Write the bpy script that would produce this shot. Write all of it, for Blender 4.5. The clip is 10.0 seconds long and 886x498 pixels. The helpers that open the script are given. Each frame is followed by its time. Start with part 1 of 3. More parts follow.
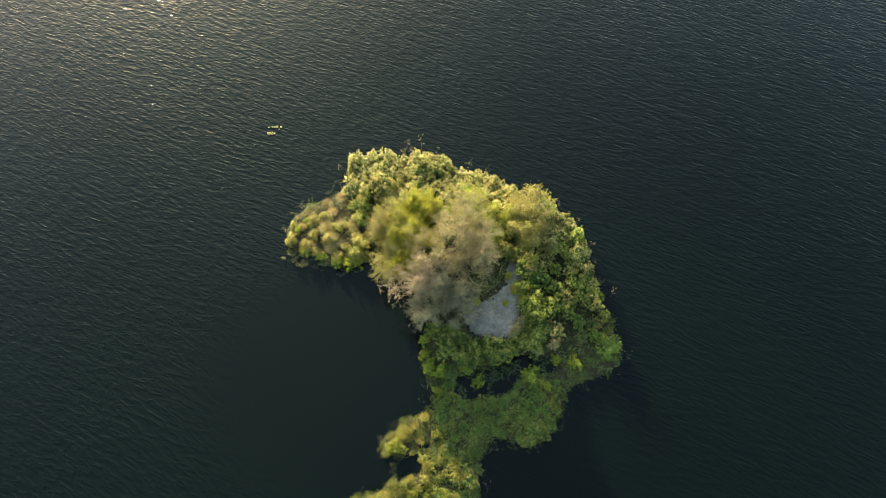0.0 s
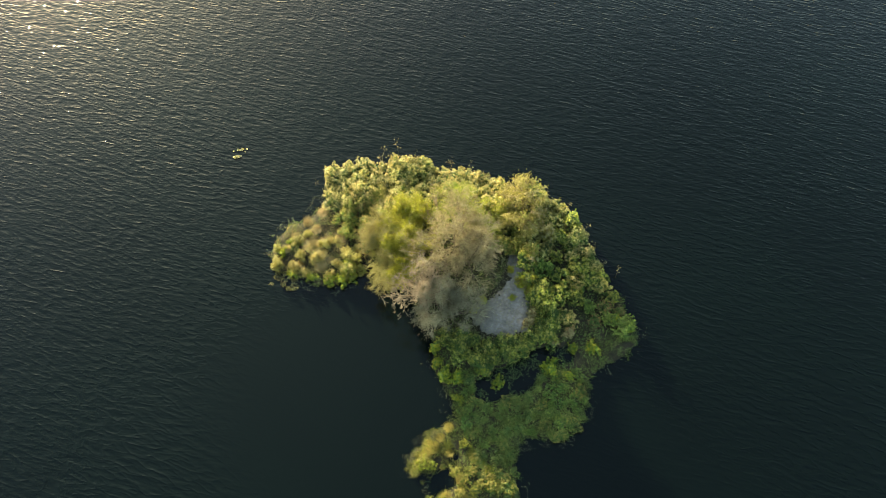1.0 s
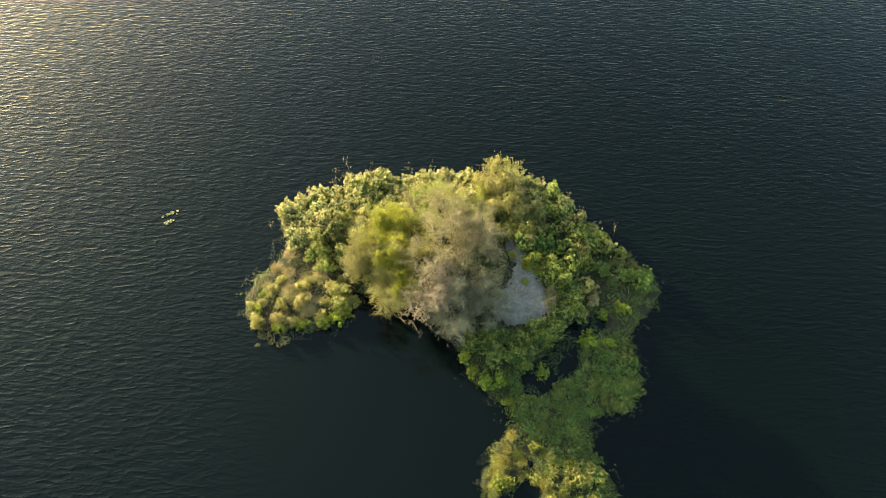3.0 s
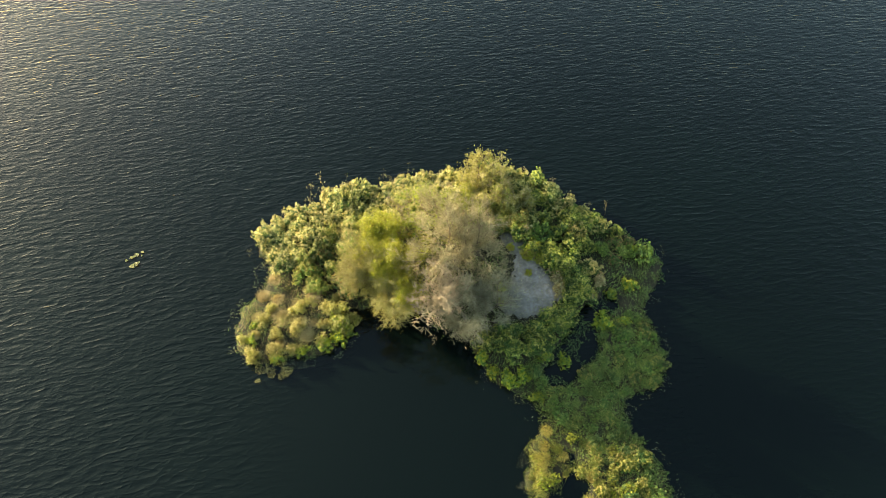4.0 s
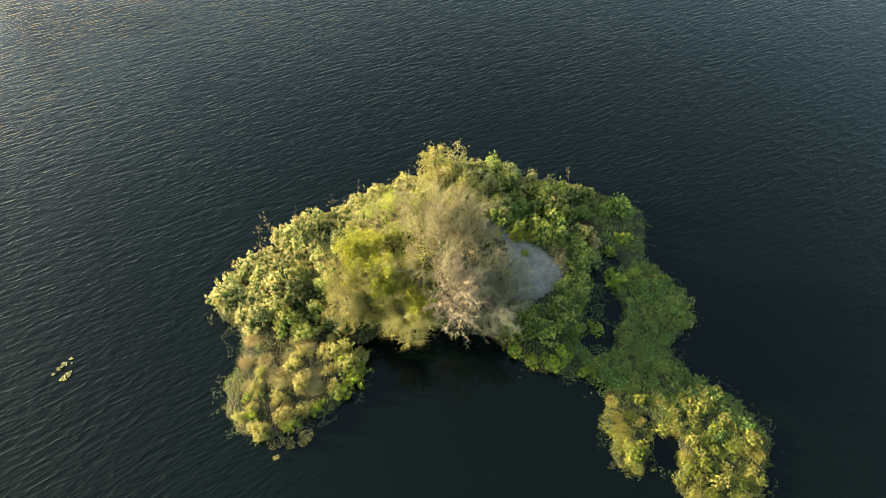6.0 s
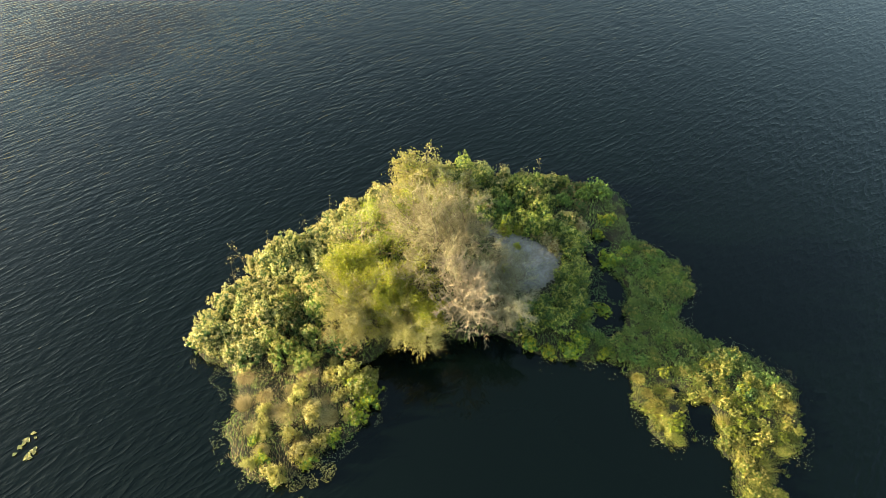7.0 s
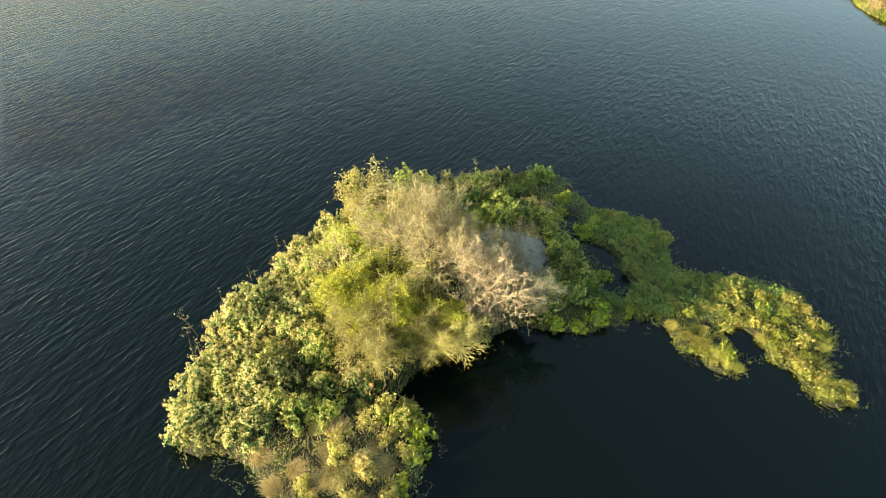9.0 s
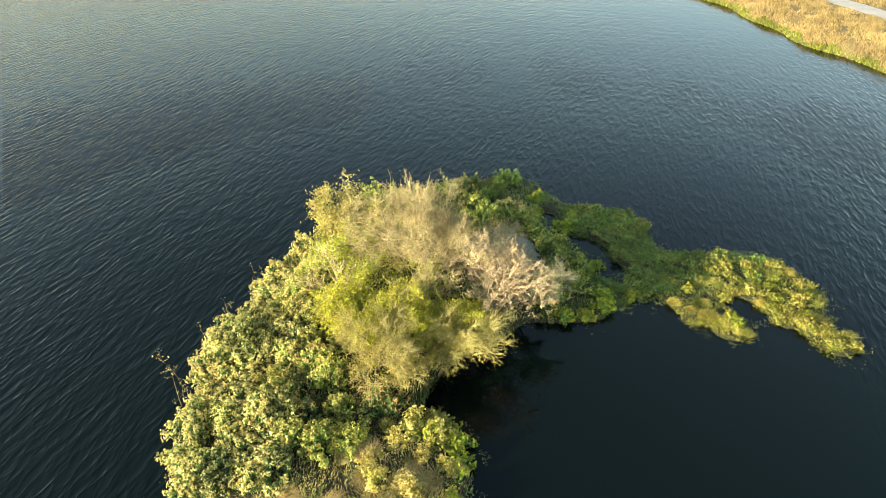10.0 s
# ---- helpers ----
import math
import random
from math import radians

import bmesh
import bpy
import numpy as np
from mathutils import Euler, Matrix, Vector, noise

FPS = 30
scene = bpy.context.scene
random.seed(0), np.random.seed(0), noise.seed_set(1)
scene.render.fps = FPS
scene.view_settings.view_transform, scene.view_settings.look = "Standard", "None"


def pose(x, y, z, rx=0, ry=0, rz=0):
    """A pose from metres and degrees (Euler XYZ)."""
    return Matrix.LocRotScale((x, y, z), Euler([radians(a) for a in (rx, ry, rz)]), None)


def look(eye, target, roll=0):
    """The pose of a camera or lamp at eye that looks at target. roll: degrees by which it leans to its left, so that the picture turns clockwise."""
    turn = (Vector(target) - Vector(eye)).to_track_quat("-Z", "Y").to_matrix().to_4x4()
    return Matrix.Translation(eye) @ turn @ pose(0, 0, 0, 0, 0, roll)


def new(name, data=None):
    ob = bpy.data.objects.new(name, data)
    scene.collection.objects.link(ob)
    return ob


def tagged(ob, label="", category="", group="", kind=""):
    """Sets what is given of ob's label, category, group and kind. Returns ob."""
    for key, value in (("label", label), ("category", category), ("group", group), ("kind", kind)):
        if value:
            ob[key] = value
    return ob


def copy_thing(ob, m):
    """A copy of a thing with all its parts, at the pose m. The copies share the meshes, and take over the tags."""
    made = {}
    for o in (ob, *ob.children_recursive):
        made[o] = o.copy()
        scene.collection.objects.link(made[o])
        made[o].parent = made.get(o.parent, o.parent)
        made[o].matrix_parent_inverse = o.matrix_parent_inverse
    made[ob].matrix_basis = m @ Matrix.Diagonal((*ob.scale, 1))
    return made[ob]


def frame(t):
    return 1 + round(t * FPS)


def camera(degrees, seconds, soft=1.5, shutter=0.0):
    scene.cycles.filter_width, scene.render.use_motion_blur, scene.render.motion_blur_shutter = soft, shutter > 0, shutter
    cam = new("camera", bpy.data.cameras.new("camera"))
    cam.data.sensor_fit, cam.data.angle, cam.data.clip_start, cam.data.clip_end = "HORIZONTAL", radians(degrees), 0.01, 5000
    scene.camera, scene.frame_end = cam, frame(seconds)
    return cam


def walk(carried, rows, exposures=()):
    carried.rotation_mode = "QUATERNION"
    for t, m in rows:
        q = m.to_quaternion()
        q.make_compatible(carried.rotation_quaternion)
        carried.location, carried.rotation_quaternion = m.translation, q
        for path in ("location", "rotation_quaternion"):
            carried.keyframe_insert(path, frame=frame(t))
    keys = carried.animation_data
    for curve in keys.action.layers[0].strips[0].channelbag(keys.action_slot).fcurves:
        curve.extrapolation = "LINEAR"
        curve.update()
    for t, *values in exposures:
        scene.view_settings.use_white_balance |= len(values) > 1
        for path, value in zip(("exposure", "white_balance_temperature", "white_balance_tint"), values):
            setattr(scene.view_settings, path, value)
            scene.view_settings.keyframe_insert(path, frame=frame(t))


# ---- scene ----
cam = camera(73.3, 10.0, soft=0.9)
PATH = [
    (0, (1.968, 0.987, 38.499), (1.965, 1.953, 36.748), -3.1),
    (0.5, (0.506, 1.079, 37.517), (0.579, 2.063, 35.778), -3.0),
    (1, (-1.001, 1.379, 36.681), (-0.845, 2.37, 34.951), -2.8),
    (1.5, (-2.461, 1.756, 35.751), (-2.221, 2.751, 34.033), -2.9),
    (2, (-4.087, 1.981, 34.615), (-3.752, 2.988, 32.92), -2.6),
    (2.5, (-5.755, 2.418, 33.52), (-5.321, 3.423, 31.846), -2.2),
    (4, (-10.176, 4.903, 30.413), (-9.445, 5.833, 28.8), -1.9),
    (4.5, (-11.385, 5.95, 29.438), (-10.561, 6.838, 27.846), -2.1),
    (5, (-12.613, 7.157, 28.47), (-11.693, 7.989, 26.901), -2.1),
    (5.5, (-13.773, 8.4, 27.383), (-12.755, 9.172, 25.845), -2.1),
    (7, (-16.516, 13.162, 24.346), (-15.223, 13.648, 22.9), -1.4),
    (7.5, (-17.205, 14.925, 23.253), (-15.833, 15.299, 21.847), -1.3),
    (8, (-17.702, 16.764, 22.19), (-16.261, 17.014, 20.826), -1.2),
    (8.5, (-17.95, 18.644, 21.112), (-16.452, 18.76, 19.792), -1.2),
    (9, (-18.076, 20.603, 20.01), (-16.531, 20.57, 18.742), -1.0),
    (9.5, (-17.977, 22.537, 18.924), (-16.399, 22.351, 17.709), -0.9),
    (10, (-17.672, 24.461, 17.836), (-16.076, 24.119, 16.68), -0.9),
]
walk(cam, [(t, look(eye, target, roll)) for t, eye, target, roll in PATH], exposures=((0.0, 2.12, 6900, 4), (10.0, 2.12, 6900, 4)))

# ---- world, sun ----
SUN_AZ, SUN_EL = 110.0, 12.3          # direction towards the sun, degrees from +x, and its height
world = bpy.data.worlds.new("sky")
scene.world = world
world.use_nodes = True
wn, wl = world.node_tree.nodes, world.node_tree.links
wn.clear()
sky = wn.new("ShaderNodeTexSky")
sky.sky_type, sky.sun_disc = "NISHITA", False
sky.sun_elevation, sky.sun_rotation = radians(SUN_EL), radians(90 - SUN_AZ)
sky.air_density, sky.dust_density, sky.ozone_density = 1.1, 1.8, 0.8
wb, wo = wn.new("ShaderNodeBackground"), wn.new("ShaderNodeOutputWorld")
wb.inputs["Strength"].default_value = 0.14
wl.new(sky.outputs[0], wb.inputs[0])
wl.new(wb.outputs[0], wo.inputs[0])
sun = new("sun", bpy.data.lights.new("sun", "SUN"))
sun.data.energy, sun.data.angle, sun.data.color = 5.0, radians(0.6), (1.0, 0.90, 0.68)
az, el = radians(SUN_AZ), radians(SUN_EL)
sun.matrix_world = look((math.cos(az) * math.cos(el) * 80, 20 + math.sin(az) * math.cos(el) * 80, math.sin(el) * 80), (0, 20, 0))


# ---- materials ----
def material(name):
    m = bpy.data.materials.new(name)
    m.use_nodes = True
    m.node_tree.nodes.clear()
    return m, m.node_tree.nodes, m.node_tree.links


def ramp(n, stops):
    r = n.new("ShaderNodeValToRGB")
    while len(r.color_ramp.elements) < len(stops):
        r.color_ramp.elements.new(0.5)
    for e, (p, c) in zip(r.color_ramp.elements, stops):
        e.position, e.color = p, (*c, 1)
    return r


def noise_node(n, l, coords, scale, detail=4.0, rough=0.55):
    t = n.new("ShaderNodeTexNoise")
    t.inputs["Scale"].default_value, t.inputs["Detail"].default_value, t.inputs["Roughness"].default_value = scale, detail, rough
    l.new(coords, t.inputs["Vector"])
    return t


def leaf_material(name, stops, thin=0.35, rough=0.5, patch=0.8, vary=0.3):
    """Leaves: each its own tone, whole plants and patches a little lighter or yellower."""
    m, n, l = material(name)
    geo, info = n.new("ShaderNodeNewGeometry"), n.new("ShaderNodeObjectInfo")
    r = ramp(n, [(p, (c[0], c[1], 0.85 * c[2])) for p, c in stops])
    l.new(geo.outputs["Random Per Island"], r.inputs[0])
    spots = noise_node(n, l, geo.outputs["Position"], patch, 3.0)
    hsv = n.new("ShaderNodeHueSaturation")
    span = n.new("ShaderNodeMapRange")
    span.inputs["From Min"].default_value, span.inputs["From Max"].default_value = 0.3, 0.7
    span.inputs["To Min"].default_value, span.inputs["To Max"].default_value = 1 - vary, 1 + vary
    l.new(spots.outputs["Fac"], span.inputs["Value"])
    hue = n.new("ShaderNodeMapRange")
    hue.inputs["To Min"].default_value, hue.inputs["To Max"].default_value = 0.485, 0.515
    l.new(info.outputs["Random"], hue.inputs["Value"])
    l.new(hue.outputs[0], hsv.inputs["Hue"])
    l.new(span.outputs[0], hsv.inputs["Value"])
    l.new(r.outputs[0], hsv.inputs["Color"])
    p, tr, mix, out = n.new("ShaderNodeBsdfPrincipled"), n.new("ShaderNodeBsdfTranslucent"), n.new("ShaderNodeMixShader"), n.new("ShaderNodeOutputMaterial")
    p.inputs["Roughness"].default_value = rough
    p.inputs["Specular IOR Level"].default_value = 0.3
    mix.inputs[0].default_value = thin
    l.new(hsv.outputs[0], p.inputs["Base Color"])
    l.new(hsv.outputs[0], tr.inputs["Color"])
    l.new(p.outputs[0], mix.inputs[1])
    l.new(tr.outputs[0], mix.inputs[2])
    l.new(mix.outputs[0], out.inputs[0])
    return m


def rough_material(name, stops, scale, rough=0.9, bump=0.05, fine=14.0):
    """Bark, soil, gravel: two scales of colour and a rough relief."""
    m, n, l = material(name)
    geo = n.new("ShaderNodeNewGeometry")
    a = noise_node(n, l, geo.outputs["Position"], scale, 6.0, 0.62)
    b = noise_node(n, l, geo.outputs["Position"], scale * fine, 4.0, 0.6)
    add = n.new("ShaderNodeMix")
    add.inputs[0].default_value = 0.35
    l.new(a.outputs["Fac"], add.inputs[2])
    l.new(b.outputs["Fac"], add.inputs[3])
    r = ramp(n, stops)
    l.new(add.outputs[0], r.inputs[0])
    p, out, bm = n.new("ShaderNodeBsdfPrincipled"), n.new("ShaderNodeOutputMaterial"), n.new("ShaderNodeBump")
    bm.inputs["Distance"].default_value = bump
    l.new(add.outputs[0], bm.inputs["Height"])
    l.new(bm.outputs[0], p.inputs["Normal"])
    l.new(r.outputs[0], p.inputs["Base Color"])
    p.inputs["Roughness"].default_value = rough
    p.inputs["Specular IOR Level"].default_value = 0.2
    l.new(p.outputs[0], out.inputs[0])
    return m


def water_material():
    """Dark lake water with wind ripples, calm in the lee of the island and its spit."""
    m, n, l = material("lake_water")
    geo = n.new("ShaderNodeNewGeometry")

    def ripples(angle, stretch, scale, detail):
        mp = n.new("ShaderNodeMapping")
        mp.vector_type = "TEXTURE"
        mp.inputs["Rotation"].default_value = (0, 0, radians(angle))
        mp.inputs["Scale"].default_value = (stretch, 1, 1)
        l.new(geo.outputs["Position"], mp.inputs["Vector"])
        return noise_node(n, l, mp.outputs[0], scale, detail, 0.5).outputs["Fac"]

    def maths(op, a, b):
        k = n.new("ShaderNodeMath")
        k.operation = op
        for i, v in enumerate((a, b)):
            if isinstance(v, (int, float)):
                k.inputs[i].default_value = v
            else:
                l.new(v, k.inputs[i])
        return k.outputs[0]

    def lee(x, y, inner, outer, low):
        d = n.new("ShaderNodeVectorMath")
        d.operation = "DISTANCE"
        l.new(geo.outputs["Position"], d.inputs[0])
        d.inputs[1].default_value = (x, y, 0)
        k = n.new("ShaderNodeMapRange")
        k.interpolation_type = "SMOOTHSTEP"
        k.inputs["From Min"].default_value, k.inputs["From Max"].default_value = inner, outer
        k.inputs["To Min"].default_value = low
        l.new(d.outputs["Value"], k.inputs["Value"])
        return k.outputs[0]

    def crests(angle, stretch, scale):
        """Narrow crests and wide troughs."""
        k = maths("ABSOLUTE", maths("SUBTRACT", ripples(angle, stretch, scale, 1.0), 0.5), 0.0)
        return maths("POWER", maths("SUBTRACT", 1.0, maths("MULTIPLY", k, 2.0)), 3.0)

    height = maths("ADD", maths("MULTIPLY", crests(-34, 3.4, 1.9), 0.27), maths("ADD", maths("MULTIPLY", crests(-22, 3.0, 2.7), 0.15), maths("MULTIPLY", ripples(-28, 1.8, 9.0, 2.5), 0.13)))
    gust = n.new("ShaderNodeMapRange")
    gust.inputs["From Min"].default_value, gust.inputs["From Max"].default_value = 0.3, 0.7
    gust.inputs["To Min"].default_value, gust.inputs["To Max"].default_value = 0.72, 0.98
    l.new(noise_node(n, l, geo.outputs["Position"], 0.07, 2.0).outputs["Fac"], gust.inputs["Value"])
    calm = maths("MULTIPLY", lee(-4.5, 13.0, 6.0, 13.0, 0.06), maths("MULTIPLY", lee(9.0, 5.0, 3.0, 11.0, 0.5), lee(40.0, -26.0, 4.0, 36.0, 0.3)))
    height = maths("MULTIPLY", height, maths("MULTIPLY", calm, gust.outputs[0]))
    bm, p, out = n.new("ShaderNodeBump"), n.new("ShaderNodeBsdfPrincipled"), n.new("ShaderNodeOutputMaterial")
    bm.inputs["Distance"].default_value = 0.1
    l.new(height, bm.inputs["Height"])
    l.new(bm.outputs[0], p.inputs["Normal"])
    depth = ramp(n, [(0.35, (0.0003, 0.0013, 0.0007)), (0.65, (0.0005, 0.0021, 0.0012))])
    l.new(noise_node(n, l, geo.outputs["Position"], 0.05, 3.0).outputs["Fac"], depth.inputs[0])
    l.new(depth.outputs[0], p.inputs["Base Color"])
    p.inputs["Roughness"].default_value, p.inputs["IOR"].default_value = 0.03, 1.225
    # Capillary waves too small to see: a wide soft sheen besides the sharp mirror
    sheen, both = n.new("ShaderNodeBsdfAnisotropic"), n.new("ShaderNodeAddShader")
    sheen.inputs["Color"].default_value, sheen.inputs["Roughness"].default_value = (0.0024, 0.0036, 0.0037, 1), 0.58
    l.new(bm.outputs[0], sheen.inputs["Normal"])
    l.new(p.outputs[0], both.inputs[0])
    l.new(sheen.outputs[0], both.inputs[1])
    l.new(both.outputs[0], out.inputs[0])
    return m


WATER = water_material()
SOIL = rough_material("island_soil", [(0.3, (0.014, 0.013, 0.009)), (0.5, (0.027, 0.025, 0.014)), (0.7, (0.05, 0.043, 0.024))], 0.9)
ASH = rough_material("grey_ash", [(0.3, (0.085, 0.072, 0.054)), (0.5, (0.19, 0.172, 0.142)), (0.68, (0.30, 0.278, 0.24))], 1.1, 0.95, 0.10, 6.0)
PATH_GRAVEL = rough_material("pale_gravel", [(0.3, (0.22, 0.21, 0.20)), (0.7, (0.36, 0.345, 0.33))], 0.6)
FIELD = rough_material("dry_field", [(0.3, (0.075, 0.06, 0.03)), (0.5, (0.13, 0.10, 0.05)), (0.7, (0.19, 0.15, 0.08))], 0.35)
BARK = rough_material("willow_bark", [(0.3, (0.09, 0.07, 0.05)), (0.7, (0.22, 0.17, 0.12))], 6.0, 0.9, 0.02)
TWIG = leaf_material("willow_twigs", [(0.0, (0.17, 0.13, 0.075)), (0.5, (0.37, 0.305, 0.185)), (1.0, (0.54, 0.46, 0.30))], 0.15, 0.8)
GREY_TWIG = leaf_material("grey_twigs", [(0.0, (0.22, 0.21, 0.15)), (0.5, (0.31, 0.29, 0.21)), (1.0, (0.40, 0.38, 0.28))], 0.15, 0.8)
OLIVE_TWIG = leaf_material("olive_twigs", [(0.0, (0.25, 0.22, 0.095)), (0.5, (0.35, 0.305, 0.14)), (1.0, (0.44, 0.385, 0.19))], 0.15, 0.8)
DEAD_WOOD = rough_material("bleached_wood", [(0.3, (0.26, 0.20, 0.125)), (0.7, (0.41, 0.325, 0.205))], 5.0, 0.85, 0.01)
LEAF_OLIVE = leaf_material("olive_leaves", [(0.0, (0.23, 0.21, 0.055)), (0.5, (0.33, 0.30, 0.085)), (1.0, (0.42, 0.37, 0.12))], 0.45)
LEAF_TAN = leaf_material("dry_tan_leaves", [(0.0, (0.29, 0.25, 0.13)), (0.5, (0.41, 0.355, 0.20)), (1.0, (0.52, 0.46, 0.28))], 0.45)
LEAF_STRAW = leaf_material("straw_leaves", [(0.0, (0.26, 0.23, 0.07)), (0.5, (0.42, 0.37, 0.13)), (1.0, (0.56, 0.49, 0.22))], 0.45)
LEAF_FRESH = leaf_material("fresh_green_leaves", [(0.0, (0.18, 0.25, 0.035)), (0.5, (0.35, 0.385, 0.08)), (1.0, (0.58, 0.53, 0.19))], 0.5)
LEAF_GREY = leaf_material("grey_dry_leaves", [(0.0, (0.15, 0.16, 0.08)), (0.5, (0.25, 0.25, 0.14)), (1.0, (0.35, 0.34, 0.21))], 0.45)
LEAF_YELLOW = leaf_material("yellow_green_leaves", [(0.0, (0.19, 0.235, 0.016)), (0.5, (0.335, 0.36, 0.032)), (1.0, (0.48, 0.47, 0.07))], 0.45)
LEAF_GREEN = leaf_material("green_leaves", [(0.0, (0.08, 0.155, 0.03)), (0.5, (0.165, 0.27, 0.055)), (1.0, (0.31, 0.38, 0.11))], 0.42)
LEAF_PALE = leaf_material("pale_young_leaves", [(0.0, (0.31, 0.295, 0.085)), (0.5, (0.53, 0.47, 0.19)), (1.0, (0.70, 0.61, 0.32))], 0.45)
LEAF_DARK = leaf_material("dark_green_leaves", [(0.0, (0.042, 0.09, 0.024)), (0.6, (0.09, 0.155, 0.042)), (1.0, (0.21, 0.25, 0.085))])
LEAF_RUST = leaf_material("rusty_leaves", [(0.0, (0.17, 0.10, 0.04)), (0.5, (0.27, 0.18, 0.08)), (1.0, (0.36, 0.27, 0.12))])
GRASS = leaf_material("green_grass", [(0.0, (0.08, 0.14, 0.032)), (0.6, (0.175, 0.24, 0.062)), (1.0, (0.34, 0.36, 0.13))], 0.42, 0.55, 1.2, 0.42)
GRASS_YELLOW = leaf_material("yellow_grass", [(0.0, (0.075, 0.11, 0.018)), (0.5, (0.165, 0.175, 0.033)), (1.0, (0.34, 0.295, 0.09))], 0.4, 0.55, 1.6, 0.25)
GRASS_GOLD = leaf_material("golden_grass", [(0.0, (0.19, 0.19, 0.03)), (0.5, (0.36, 0.305, 0.07)), (1.0, (0.52, 0.43, 0.17))], 0.3, 0.6, 1.3)
GRASS_DRY = leaf_material("dry_grass", [(0.0, (0.23, 0.185, 0.08)), (0.5, (0.36, 0.29, 0.135)), (1.0, (0.50, 0.41, 0.21))], 0.3, 0.7, 0.7)
BANK_GRASS = leaf_material("bank_grass", [(0.0, (0.15, 0.105, 0.05)), (0.5, (0.26, 0.185, 0.095)), (1.0, (0.37, 0.275, 0.155))], 0.25, 0.7, 0.5)
REED = leaf_material("dark_stalks", [(0.0, (0.05, 0.04, 0.025)), (1.0, (0.13, 0.10, 0.05))], 0.0, 0.8)
STONE = rough_material("pale_stone", [(0.3, (0.22, 0.19, 0.15)), (0.7, (0.38, 0.33, 0.27))], 3.0)


# ---- mesh helpers ----
def part(name, data, mat, parent=None, label=""):
    """Links one mesh as a thing, or as a part under its parent."""
    ob = new(name, data)
    if mat is not None and not data.materials:
        data.materials.append(mat)
    if parent is not None:
        ob.parent = parent
    return tagged(ob, label) if label else ob


def faces_mesh(name, verts, faces, smooth=False):
    """A mesh from arrays: verts (n, 3), faces (m, 3 or 4)."""
    verts, faces = np.asarray(verts, np.float32), np.asarray(faces, np.int32)
    me = bpy.data.meshes.new(name)
    k = faces.shape[1]
    me.vertices.add(len(verts))
    me.vertices.foreach_set("co", verts.ravel())
    me.loops.add(faces.size)
    me.loops.foreach_set("vertex_index", faces.ravel())
    me.polygons.add(len(faces))
    me.polygons.foreach_set("loop_start", np.arange(0, faces.size, k, dtype=np.int32))
    if smooth:
        me.polygons.foreach_set("use_smooth", np.ones(len(faces), bool))
    me.update(calc_edges=True)
    me.validate()
    return me


def unit(v):
    return v / np.maximum(np.linalg.norm(v, axis=-1, keepdims=True), 1e-6)


def leaf_arrays(at, face, length, width, r):
    """Folded leaves: two triangles on a midrib each. at, face (n, 3): place and the way the blade faces."""
    n = len(at)
    face = unit(face)
    along = unit(np.cross(face, r.normal(size=(n, 3))))
    side = np.cross(face, along)
    size = r.uniform(0.65, 1.3, (n, 1))
    a, s = along * length * size * 0.5, side * width * size * 0.5
    lift = face * width * size * r.uniform(0.1, 0.35, (n, 1))
    droop = face * length * size * r.uniform(-0.2, 0.05, (n, 1))
    v = np.stack([at - a, at + s + lift, at + a + droop, at - s + lift], 1).reshape(-1, 3)
    base = np.arange(n)[:, None] * 4
    f = np.concatenate([base + [0, 1, 2], base + [0, 2, 3]])
    return v, f


def tube_arrays(lines, sides=3):
    """Tapered tubes along polylines: a list of (points (k, 3), radii (k,))."""
    vs, fs, o = [], [], 0
    turn = np.arange(sides) * 2 * np.pi / sides
    for pts, rad in lines:
        pts = np.asarray(pts, float)
        d = unit(np.gradient(pts, axis=0))
        ref = np.where(np.abs(d[:, 2:3]) > 0.9, [[1.0, 0, 0]], [[0, 0, 1.0]])
        u = unit(np.cross(d, ref))
        w = np.cross(d, u)
        rad = np.asarray(rad, float)[:, None, None]
        ring = pts[:, None] + rad * (u[:, None] * np.cos(turn)[None, :, None] + w[:, None] * np.sin(turn)[None, :, None])
        vs.append(ring.reshape(-1, 3))
        k = len(pts)
        i, j = np.meshgrid(np.arange(k - 1), np.arange(sides), indexing="ij")
        a, b = o + i * sides + j, o + i * sides + (j + 1) % sides
        fs.append(np.stack([a, b, b + sides, a + sides], -1).reshape(-1, 4))
        o += k * sides
    return np.concatenate(vs), np.concatenate(fs)


def grass_arrays(at, height, width, lean, r, up=1.0):
    """Bent blades, two segments and a tip each: at (n, 3), lean (n, 2) sideways reach as a share of the height."""
    n = len(at)
    h = height * r.uniform(0.6, 1.25, (n, 1))
    out = np.concatenate([lean, np.zeros((n, 1))], 1)
    a = r.uniform(0, 2 * np.pi, n)
    side = np.stack([np.cos(a), np.sin(a), np.zeros(n)], 1) * width * 0.5
    mid = at + h * (out * 0.38 + [0, 0, 0.62 * up])
    tip = at + h * (out * 1.0 + [0, 0, 0.9 * up])
    v = np.stack([at - side, at + side, mid - side * 0.8, mid + side * 0.8, tip], 1).reshape(-1, 3)
    b = np.arange(n)[:, None] * 5
    f = np.concatenate([b + [0, 1, 3], b + [0, 3, 2], b + [2, 3, 4]])
    return v, f


